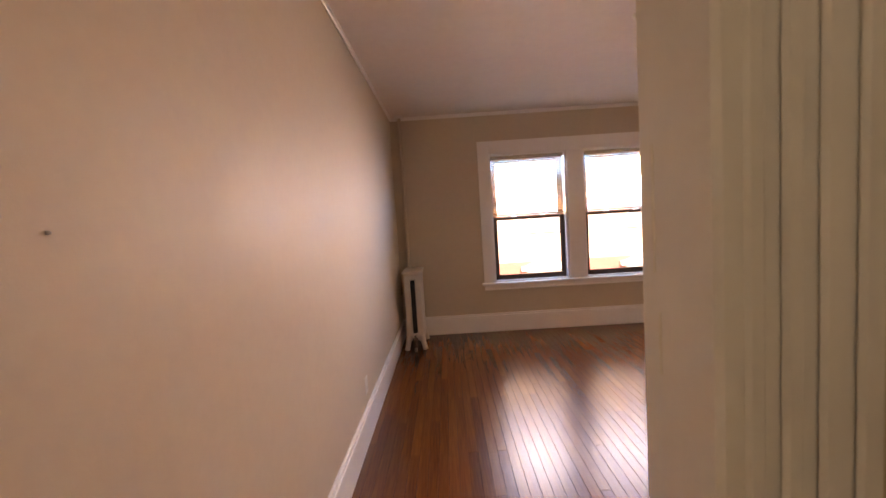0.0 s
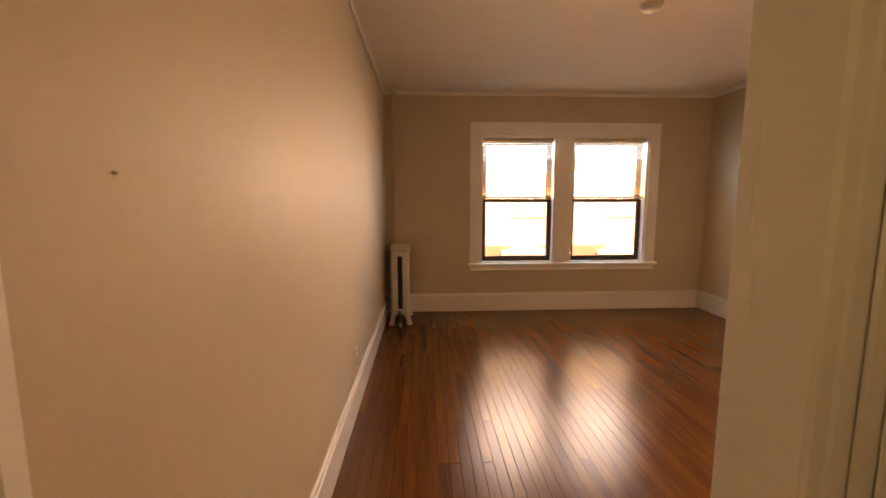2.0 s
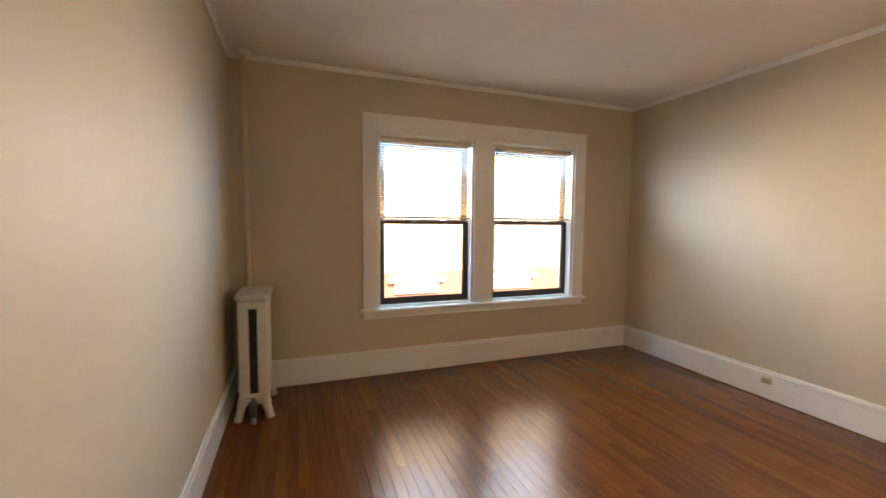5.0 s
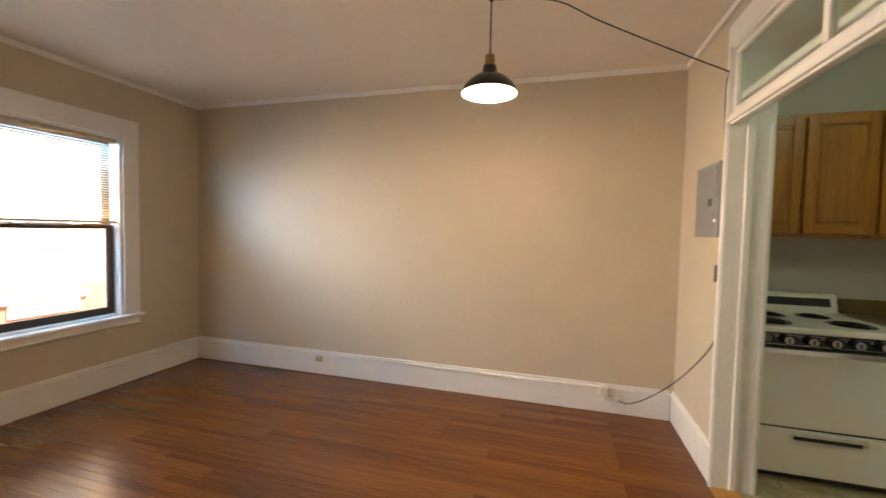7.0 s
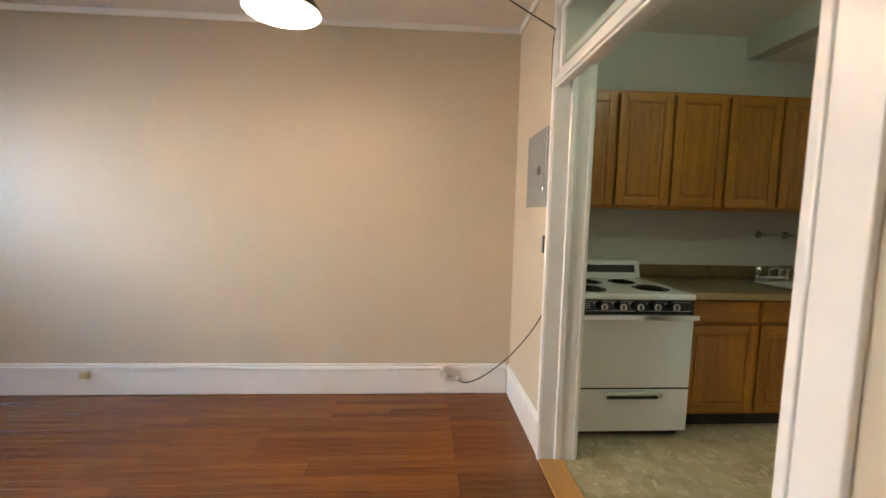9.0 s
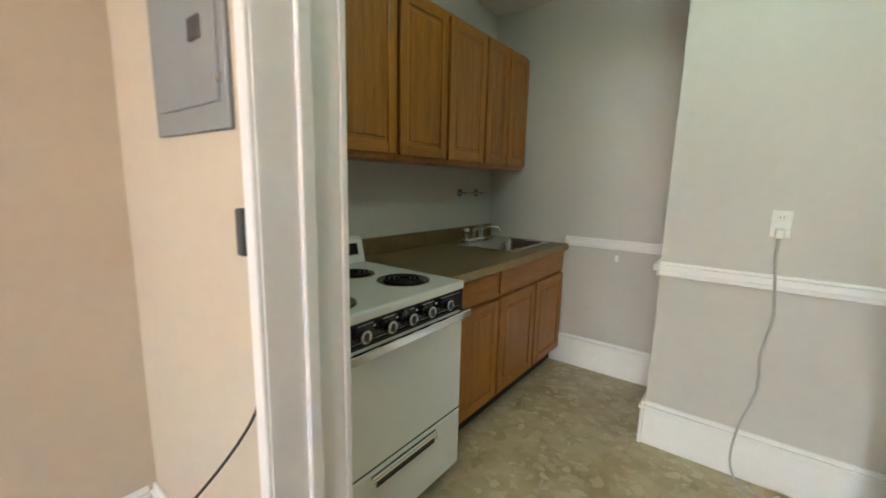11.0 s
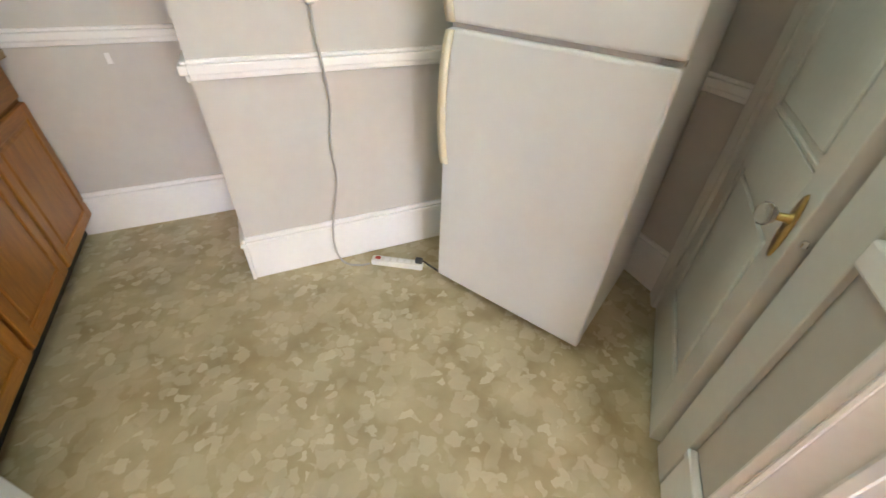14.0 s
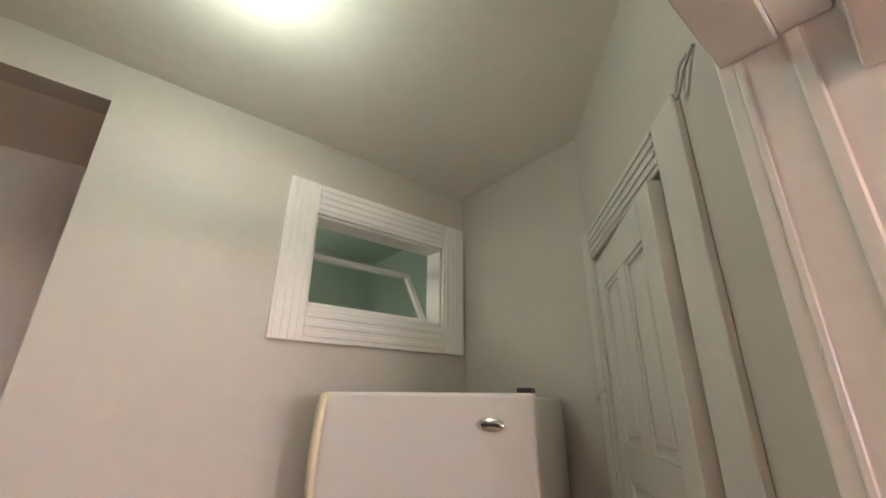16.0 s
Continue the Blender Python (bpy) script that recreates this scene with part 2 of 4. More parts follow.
def lathe(profile, seg=32, bm=None, at=(0, 0, 0), m=None):
    """A turned shape: (radius, height) from bottom to top round z, moved by m or at."""
    bm = bm or bmesh.new()
    m = m or Matrix.Translation(at)
    rings = [[bm.verts.new(m @ Vector((r * math.cos(a), r * math.sin(a), z)))
              for a in (2 * math.pi * k / seg for k in range(seg))] for r, z in profile]
    for a, b in zip(rings, rings[1:]):
        for k in range(seg):
            f = bm.faces.new((a[k], a[(k + 1) % seg], b[(k + 1) % seg], b[k]))
            f.smooth = True
    return bm


def smooth_curve(points, steps=10):
    """Points on a smooth line through those given."""
    pts = [Vector(p) for p in points]
    pts = [2 * pts[0] - pts[1]] + pts + [2 * pts[-1] - pts[-2]]
    out = []
    for a, b, c, d in zip(pts, pts[1:], pts[2:], pts[3:]):
        for k in range(steps):
            t = k / steps
            out.append(0.5 * (2 * b + (c - a) * t + (2 * a - 5 * b + 4 * c - d) * t * t + (3 * b - a - 3 * c + d) * t ** 3))
    return out + [pts[-2]]


def mesh_of(name, bm, mat):
    bmesh.ops.recalc_face_normals(bm, faces=bm.faces)
    me = bpy.data.meshes.new(name)
    bm.to_mesh(me)
    bm.free()
    me.materials.append(mat)
    return me


def thing(name, label, category, base=(0, 0, 0), rz=0, group="", kind=""):
    """An empty at the thing's base, which parents its parts."""
    ob = new(name)
    ob.empty_display_size = 0.1
    ob.matrix_world = pose(*base, 0, 0, rz)
    return tagged(ob, label, category, group, kind)


def frame_of(ob):
    """The matrix from a thing's own frame to the world."""
    m = Matrix.Identity(4)
    while ob:
        m = ob.matrix_basis @ m
        ob = ob.parent
    return m


def part(name, bm, mat, parent, label="", local=False):
    """One mesh under a thing or a part. Places are the world's, or with local the thing's own."""
    if not local:
        bm.transform(frame_of(parent).inverted())
    ob = new(name, mesh_of(name, bm, mat))
    ob.parent = parent
    return tagged(ob, label)


def solid(name, bm, mat, label, category, group="", kind=""):
    """A thing of one mesh."""
    return tagged(new(name, mesh_of(name, bm, mat)), label, category, group, kind)


def structure(name, bm, mat, label, category):
    return solid(name, bm, mat, label, category, kind="structure")


# ---- the shell ----
XE, YN, ZC = 4.05, 4.595, 2.695          # room: east wall, window wall, ceiling
KX, KY, NY, KZ = 4.15, -1.77, -2.44, 2.76  # kitchen: east wall, south wall, niche wall, ceiling
AX, AY, BX, BY = 1.03, -0.95, 1.79, -0.19   # the slanting wall with the panelled door
OW, OE = 1.79, 3.20                      # kitchen opening
WL, WR = (1.17, 2.106), (2.307, 3.274)   # the two windows
WB, WT = 0.62, 2.185

structure("wall_west", boxes((-0.12, 0, 0.0, YN, -0.1, 2.8)), PAINT, "warm greige painted plaster wall of the room", "wall")
structure("wall_east", boxes((XE, XE + 0.12, 0.0, YN, -0.1, 2.8)), PAINT, "warm greige painted plaster wall of the room", "wall")
structure("wall_north", boxes((-0.12, WL[0], YN, YN + 0.22, -0.1, 2.8), (WL[1], WR[0], YN, YN + 0.22, -0.1, 2.8),
                              (WR[1], XE + 0.12, YN, YN + 0.22, -0.1, 2.8), (WL[0], WL[1], YN, YN + 0.22, -0.1, WB),
                              (WR[0], WR[1], YN, YN + 0.22, -0.1, WB), (WL[0], WL[1], YN, YN + 0.22, WT, 2.8),
                              (WR[0], WR[1], YN, YN + 0.22, WT, 2.8)), PAINT, "warm greige painted wall round the double window", "wall")
structure("wall_south", boxes((0.785, OW - 0.02, -0.06, 0, -0.1, 2.8), (OE + 0.02, KX, -0.19, 0, -0.1, 2.8),
                              (0.0, 0.785, -0.06, 0, 2.17, 2.8), (OW - 0.02, OE + 0.02, -0.19, 0, 2.47, 2.8)),
          PAINT, "thin painted partition with a doorway and the kitchen opening", "wall")
structure("ceiling", boxes((-0.12, XE + 0.12, -0.04, YN + 0.22, ZC, ZC + 0.1)), CEIL, "dull white plaster ceiling of the room", "ceiling")
structure("floor", boxes((-0.12, XE + 0.12, -0.02, YN + 0.1, -0.12, -0.016)), SUBFLOOR, "orange-brown varnished strip wood floor, scuffed", "floor")
room_floor = bpy.data.objects["floor"]
# hall behind the doorway
structure("floor_hall", boxes((-0.12, 0.93, -1.7, -0.02, -0.1, 0.0)), WOOD, "varnished wood floor of the hall", "floor")
structure("wall_hall_west", boxes((-0.14, -0.02, -1.7, -0.0, -0.0, 2.8)), PAINT, "greige painted hall wall", "wall")
structure("wall_hall_east", boxes((0.91, 0.93, -1.7, -0.04, -0.1, 2.8)), PAINT, "greige painted hall wall", "wall")
structure("wall_hall_south", boxes((-0.14, 0.93, -1.8, -1.7, -0.1, 2.8)), PAINT, "greige painted hall end wall", "wall")
structure("ceiling_hall", boxes((-0.14, 0.93, -1.8, -0.04, ZC, ZC + 0.1)), CEIL, "dull white hall ceiling", "ceiling")
# kitchen
structure("floor_kitchen", boxes((0.94, KX + 0.1, NY - 0.1, -0.02, -0.12, 0.002)), VINYL, "beige sheet vinyl floor printed with stone chips", "floor")
structure("wall_kitchen_east", boxes((KX, KX + 0.1, NY, -0.04, -0.1, 2.85)), KPAINT, "pale grey painted kitchen wall", "wall")
structure("wall_kitchen_niche", boxes((2.77, KX + 0.1, NY - 0.1, NY, -0.1, 2.85)), KPAINT, "pale grey painted back wall of the sink niche", "wall")
WKX, WKZ = (1.20, 1.955), (1.93, 2.375)
structure("wall_kitchen_south", boxes((1.0, WKX[0], KY - 0.12, KY, -0.1, 2.85), (WKX[1], 2.77, KY - 0.12, KY, -0.1, 2.85),
                                      (WKX[0], WKX[1], KY - 0.12, KY, -0.1, WKZ[0]), (WKX[0], WKX[1], KY - 0.12, KY, WKZ[1], 2.85),
                                      (2.65, 2.77, NY, KY - 0.12, -0.1, 2.85), (2.77, KX, KY - 0.12, KY, 2.59, 2.85)),
          KPAINT, "pale grey painted projecting kitchen wall with a high window", "wall")
structure("wall_kitchen_west", boxes((0.94, 1.03, KY, AY + 0.02, -0.1, 2.85)), KPAINT, "pale grey painted short kitchen wall", "wall")
structure("ceiling_kitchen", boxes((0.94, KX + 0.1, KY, -0.042, KZ, KZ + 0.1)), CEIL, "dull white plaster kitchen ceiling", "ceiling")
structure("ceiling_niche", boxes((2.65, KX, NY, KY - 0.12, 2.59, 2.7)), CEIL, "lowered plaster ceiling of the sink niche", "ceiling")
# slanting wall with the panelled door
LD = math.hypot(BX - AX, BY - AY)
AD = math.degrees(math.atan2(BY - AY, BX - AX))
SLANT = pose(AX, AY, 0, 0, 0, AD)
DX0, DX1, DZ = 0.115, 0.80, 2.10


def slanted(bm):
    bm.transform(SLANT)
    return bm


structure("wall_kitchen_slant", slanted(boxes((-0.05, DX0, 0, 0.09, -0.1, 2.85), (DX1, LD, 0, 0.09, -0.1, 2.85), (DX0, DX1, 0, 0.09, DZ, 2.85))),
          KPAINT, "pale grey painted slanting wall round a panelled door", "wall")
# flat black sheet paints the unlit depth seen through the door gap
structure("closet_shade_sheet", slanted(boxes((DX0 - 0.1, DX1 + 0.1, 0.14, 0.16, 0, 2.3))), KICKSHADE, "black sheet standing for the shade behind the panelled door", "wall")


# ---- trim ----
def baseboard(x0, x1, y0, y1, nx, ny, h=0.235, label="tall white painted baseboard with moulded cap"):
    """A board with a rounded cap and a shoe along a wall; (nx, ny) points into the room."""
    bm = bmesh.new()
    for z0, z1, d in ((0.002, h - 0.045, 0.018), (h - 0.045, h - 0.022, 0.026), (h - 0.022, h, 0.014)):
        xs, ys = sorted((x0, x1 + nx * d)), sorted((y0, y1 + ny * d))
        box(bm, *xs, *ys, z0, z1, bevel=0.004)
    return structure("baseboard", bm, TRIM, label, "baseboard")


baseboard(0, 0, 0.085, YN, 1, 0)
baseboard(0.026, XE - 0.026, YN, YN, 0, -1)
baseboard(XE, XE, 0.026, YN, -1, 0)
baseboard(3.255, XE - 0.0, 0, 0, 0, 1)
baseboard(0.885, 1.675, 0, 0, 0, 1)
baseboard(1.03, 2.77, KY, KY, 0, 1)
baseboard(2.77, 2.77, NY, KY + 0.026, 1, 0)
baseboard(2.796, 3.56, NY, NY, 0, 1)
baseboard(1.03, 1.03, KY + 0.026, AY, 1, 0)
stub = slanted(boxes((DX1 + 0.128, LD - 0.004, -0.018, 0, 0.002, 0.20), (DX1 + 0.128, LD - 0.004, -0.026, 0, 0.20, 0.235), bevel=0.004))
structure("baseboard", stub, TRIM, "short white painted baseboard beside the panelled door", "baseboard")
stub = slanted(boxes((DX1 + 0.128, LD - 0.004, -0.026, 0, 0.905, 0.965), bevel=0.008, seg=2))
structure("chair_rail", stub, TRIM, "short white painted chair rail beside the panelled door", "trim")


def rail(x0, x1, y0, y1, nx, ny, z=0.935):
    bm = bmesh.new()
    for z0, z1, d in ((z - 0.035, z - 0.012, 0.012), (z - 0.012, z + 0.02, 0.028), (z + 0.02, z + 0.034, 0.018)):
        xs, ys = sorted((x0, x1 + nx * d)), sorted((y0, y1 + ny * d))
        box(bm, *xs, *ys, z0, z1, bevel=0.005, seg=2)
    return structure("chair_rail", bm, TRIM, "white painted chair rail moulding on the kitchen wall", "trim")


rail(1.03, 2.77, KY, KY, 0, 1)
rail(2.77, 2.77, NY, KY + 0.028, 1, 0)
rail(2.798, 3.49, NY, NY, 0, 1)
rail(1.03, 1.03, KY + 0.028, AY, 1, 0)


def crown(x0, x1, y0, y1):
    return structure("ceiling_moulding", boxes((x0, x1, y0, y1, ZC - 0.045, ZC), bevel=0.007), TRIM, "narrow painted moulding below the ceiling", "trim")


crown(0, 0.018, 0, YN)
crown(0.018, XE - 0.018, YN - 0.018, YN)
crown(XE - 0.018, XE, 0, YN)
crown(0.018, XE - 0.018, 0, 0.018)


def fluted(bm, x0, x1, y0, y1, z0, z1, axis="x", n=4, face=1, depth=0.006):
    """A casing board with raised beads along its length, on its +y face (face=1) or -y face (-1)."""
    box(bm, x0, x1, y0, y1, z0, z1, bevel=0.003)
    yy = (y1, y1 + depth) if face > 0 else (y0 - depth, y0)
    a0, a1 = (x0, x1) if axis == "x" else (z0, z1)
    w = (a1 - a0) / (n * 2 + 1)
    for k in range(n):
        b0 = a0 + w * (2 * k + 1)
        if axis == "x":
            box(bm, b0, b0 + w * 1.1, *yy, z0, z1, bevel=depth * 0.45)
        else:
            box(bm, x0, x1, *yy, b0, b0 + w * 1.1, bevel=depth * 0.45)
    return bm


# doorway into the room
door_1 = thing("door_1", "white painted fluted casing of an open doorway", "doorway", (0.4, -0.02, 0), kind="structure")
bm = bmesh.new()
fluted(bm, 0.77, 0.875, -0.080, -0.06, 0.0, 2.25, n=4, face=-1)
part("casing_hall_side", bm, TRIM, door_1)
part("casing_room_side", boxes((0.77, 0.885, 0, 0.018, 0, 2.25), bevel=0.004), TRIM, door_1)
part("jamb", boxes((0.765, 0.785, -0.084, 0.012, 0, 2.15), bevel=0.004), TRIM, door_1)
part("jamb", boxes((-0.02, 0.010, -0.10, 0.05, 0, 2.15), bevel=0.005), TRIM, door_1)
part("casing_west", boxes((0.0, 0.016, 0.05, 0.085, 0, 2.25), bevel=0.004), TRIM, door_1)
for z, h in ((1.38, 0.10), (1.30, 0.05), (1.60, 0.16), (0.95, 0.04)):
    part("paint_chip", boxes((0.7638, 0.766, -0.012 + 0.01 * math.sin(9 * z), -0.0095 + 0.01 * math.sin(9 * z), z, z + h), bevel=0.0004), SLATW, door_1, "pale chipped paint line")
part("head_jamb", boxes((0.012, 0.785, -0.06, 0.02, 2.15, 2.17), bevel=0.003), TRIM, door_1)
part("head_casing", boxes((0.012, 0.905, 0.0, 0.016, 2.17, 2.27), bevel=0.003), TRIM, door_1)

# kitchen opening with its transom
door_2 = thing("door_2", "white painted cased kitchen opening with a glazed transom", "doorway", (2.4, -0.02, 0), kind="structure")
ZR = 2.03
bm = boxes((OE + 0.012, OE + 0.052, 0, 0.020, 0, 2.57), (OE + 0.002, OE + 0.018, 0.0, 0.026, 0, 2.45), bevel=0.005, seg=2)
part("casing_east", bm, TRIM, door_2)
bm = boxes((OW - 0.115, OW - 0.02, 0, 0.020, 0, 2.57), (OW - 0.03, OW - 0.004, 0.0, 0.027, 0, 2.45), bevel=0.005, seg=2)
part("casing_west", bm, TRIM, door_2)
part("casing_head", boxes((OW - 0.115, OE + 0.052, 0, 0.019, 2.45, 2.575), bevel=0.005, seg=2), TRIM, door_2)
part("jamb", boxes((OE, OE + 0.02, -0.195, 0.018, 0, 2.45), (OE - 0.013, OE, -0.105, -0.070, 0, ZR + 0.12), (OE - 0.006, OE, -0.195, -0.175, 0, ZR), bevel=0.004), TRIM, door_2)
part("jamb", boxes((OW - 0.02, OW, -0.20, 0.018, 0, 2.45), (OW, OW + 0.010, -0.10, -0.075, 0, ZR + 0.125), (OW, OW + 0.006, -0.175, -0.160, 0, ZR + 0.118), bevel=0.004), TRIM, door_2)
part("head_jamb", boxes((OW, OE, -0.19, 0.018, 2.43, 2.45), bevel=0.004), TRIM, door_2)
part("transom_rail", boxes((OW, OE, -0.032, 0.012, ZR, ZR + 0.06), (OW, OE, -0.032, 0.026, ZR + 0.012, ZR + 0.04), bevel=0.005, seg=2), TRIM, door_2)
part("lintel", boxes((OW, OE, -0.195, -0.105, ZR + 0.12, ZR + 0.17), (OW, OE, -0.105, -0.034, ZR + 0.128, ZR + 0.165), bevel=0.005, seg=2), TRIM, door_2)
part("casing_kitchen_side", boxes((OE + 0.012, OE + 0.11, -0.21, -0.19, 0, 2.56), (OW, OE + 0.11, -0.21, -0.19, 2.45, 2.56), bevel=0.004), TRIM, door_2)
part("transom_sash", boxes((OW, OE, -0.03, 0.0, ZR + 0.06, ZR + 0.09), (OW, OE, -0.03, 0.0, 2.40, 2.43), (OW, OW + 0.035, -0.03, 0.0, ZR + 0.09, 2.40),
                           (OE - 0.035, OE, -0.03, 0.0, ZR + 0.09, 2.40), (2.41, 2.45, -0.03, 0.0, ZR + 0.09, 2.40), bevel=0.004), TRIM, door_2)
for a, b in ((OW + 0.035, 2.41), (2.45, OE - 0.035)):
    pane = part("pane", boxes((a, b, -0.018, -0.013, ZR + 0.09, 2.40)), FROST, door_2, "textured greenish glass")
    pane.visible_shadow = False
structure("threshold", boxes((OW, OE, -0.12, 0.02, -0.01, 0.012), bevel=0.005), THRESH, "worn orange oak threshold between room and kitchen", "threshold")

# ---- the double window ----
window_1 = thing("window_1", "double sash window in a white painted casing", "window", (2.22, YN, 0.53), kind="structure")
YC = YN - 0.02
part("window_frame", boxes((1.035, WL[0], YC, YN, 0.60, 2.345), (WR[1], 3.41, YC, YN, 0.60, 2.345), (WL[1], WR[0], YC + 0.003, YN, 0.62, 2.2),
                           (WL[0], WR[1], YC, YN, WT, 2.345), bevel=0.005, seg=2), TRIM, window_1)
part("window_sill", boxes((1.01, 3.435, YN - 0.055, YN + 0.03, 0.585, 0.618), bevel=0.010, seg=3), TRIM, window_1)
part("apron", boxes((1.04, 3.405, YC, YN, 0.525, 0.585), (1.04, 3.405, YC - 0.008, YN, 0.525, 0.542), bevel=0.004), TRIM, window_1)
ZM = 1.415
for x0, x1 in (WL, WR):
    part("jamb_liner", boxes((x0, x0 + 0.022, YN, YN + 0.2, WB, WT), (x1 - 0.022, x1, YN, YN + 0.2, WB, WT), (x0, x1, YN, YN + 0.2, WT - 0.02, WT),
                             (x0, x1, YN + 0.03, YN + 0.22, WB - 0.02, WB + 0.012), bevel=0.003), TRIM, window_1)
    a, b = x0 + 0.024, x1 - 0.024
    y = YN + 0.075
    low = part("lower_sash", boxes((a, a + 0.045, y, y + 0.035, WB + 0.014, ZM), (b - 0.045, b, y, y + 0.035, WB + 0.014, ZM), (a + 0.045, b - 0.045, y, y + 0.035, WB + 0.014, WB + 0.075),
                                   (a + 0.045, b - 0.045, y, y + 0.035, ZM - 0.035, ZM), bevel=0.004), SASH, window_1, "dark brown wooden lower sash")
    part("pane", boxes((a + 0.045, b - 0.045, y + 0.015, y + 0.019, WB + 0.075, ZM - 0.035)), GLASS, low).visible_shadow = False
    part("sash_bead", boxes((a + 0.045, a + 0.053, y + 0.01, y + 0.03, WB + 0.075, ZM - 0.035), (b - 0.053, b - 0.045, y + 0.01, y + 0.03, WB + 0.075, ZM - 0.035), bevel=0.002), ALU, low)
    for fx in (0.3, 0.7):
        lx = a + (b - a) * fx
        part("sash_lock", boxes((lx - 0.03, lx + 0.03, y - 0.016, y + 0.02, ZM, ZM + 0.014), bevel=0.005), WHITEPLASTIC, low, "pale metal sash lock")
    y = YN + 0.115
    up = part("upper_sash", boxes((a, a + 0.065, y, y + 0.035, ZM, WT - 0.022), (b - 0.065, b, y, y + 0.035, ZM, WT - 0.022), (a + 0.065, b - 0.065, y, y + 0.035, WT - 0.105, WT - 0.022),
                                  (a + 0.065, b - 0.065, y, y + 0.035, ZM - 0.03, ZM + 0.012), bevel=0.004), ALU, window_1, "brown upper sash behind the blind")
    part("pane", boxes((a + 0.065, b - 0.065, y + 0.015, y + 0.019, ZM + 0.012, WT - 0.105)), GLASS, up).visible_shadow = False


def window_blind(x0, x1):
    """A half-lowered slatted blind: head rail, slats, ladder cords, bottom rail."""
    y = YN + 0.035
    blind = thing("window_blind", "off-white slatted blind lowered over the upper sash", "blind", ((x0 + x1) / 2, y, WT - 0.03), group="window blinds")
    part("head_rail", boxes((x0, x1, y - 0.014, y + 0.016, WT - 0.055, WT - 0.022), bevel=0.003), SLAT, blind)
    bm = boxes((x0 + 0.004, x1 - 0.004, y - 0.0125, y + 0.0125, -0.0005, 0.0005))
    bm.transform(Matrix.Translation((0, y, 0)) @ Matrix.Rotation(radians(20), 4, "X") @ Matrix.Translation((0, -y, 0)))
    bm.transform(Matrix.Translation((-(x0 + x1) / 2, -y, 0)))
    me = mesh_of("slat", bm, SLAT)
    n = 32
    for k in range(n):
        s = new("slat", me)
        s.parent = blind
        s.location = (0, 0, -0.035 - 0.66 * k / n)
    part("bottom_rail", boxes((x0 + 0.003, x1 - 0.003, y - 0.012, y + 0.014, ZM + 0.018, ZM + 0.036), bevel=0.004), SLAT, blind)
    for fx in (0.12, 0.88):
        cx = x0 + (x1 - x0) * fx
        part("ladder_cord", boxes((cx - 0.001, cx + 0.001, y - 0.014, y - 0.0125, ZM + 0.03, WT - 0.05)), SLAT, blind)
    return blind


window_blind(WL[0] + 0.026, WL[1] - 0.026)
window_blind(WR[0] + 0.026, WR[1] - 0.026)

# ---- outside ----
structure("ground", boxes((-60, 60, 5.0, 120, -4.2, -4.0)), ASPHALT, "grey asphalt ground below the window", "ground")
house = thing("house", "sunlit cream house with a red lower storey", "house", (3, 11, -4))
part("wall", boxes((-14, 22, 11.0, 11.3, 0.1, 9.0)), STUCCO, house, "sunlit cream plaster")
part("lower_wall", boxes((-14, 22, 10.93, 11.3, -4.0, 0.1)), REDBRICK, house, "red painted lower storey")
part("roof", boxes((-14.3, 22.3, 10.5, 15, 9.0, 9.3), bevel=0.05), REDBRICK, house)
part("side_wall", boxes((-14, 22, 11.3, 15, -4.0, 9.0)), STUCCO, house)
for wx in (-2.2, 0.6, 3.4, 6.2, 9.0):
    for wz in (0.9, 3.6):
        w = part("window", boxes((wx - 0.5, wx + 0.5, 10.95, 11.0, wz, wz + 1.1), bevel=0.02), TRIM, house, "far white framed window")
        part("pane", boxes((wx - 0.42, wx + 0.42, 10.94, 10.95, wz + 0.08, wz + 1.02)), DARKWIN, w)
    bm = boxes((wx - 0.75, wx + 0.75, 10.80, 10.93, -0.16, -0.02), (wx - 0.6, wx + 0.6, 10.86, 10.93, -0.45, -0.16), bevel=0.02)
    f = [bm.verts.new((wx + dx, yy, zz)) for yy in (10.82, 10.93) for dx, zz in ((-0.62, -0.02), (0.62, -0.02), (0.0, 0.24))]
    for q in ((0, 1, 2), (3, 5, 4), (0, 3, 4, 1), (1, 4, 5, 2), (2, 5, 3, 0)):
        bm.faces.new([f[i] for i in q])
    part("window_head", bm, TRIM, house, "white moulded window head")
lamp_post = thing("street_lamp", "tan painted street lamp post by the house", "street lamp", (1.12, 9.6, -4))
part("pole", tube([(1.12, 9.6, -4.0), (1.12, 9.6, 1.55)], [0.07, 0.04], 10), BEIGE, lamp_post)
part("arm", tube(smooth_curve([(1.12, 9.6, 1.5), (1.4, 9.6, 1.66), (1.8, 9.6, 1.62)], 5), 0.025, 8), BEIGE, lamp_post)
part("head", boxes((1.75, 2.05, 9.52, 9.68, 1.54, 1.62), bevel=0.03), BEIGE, lamp_post)


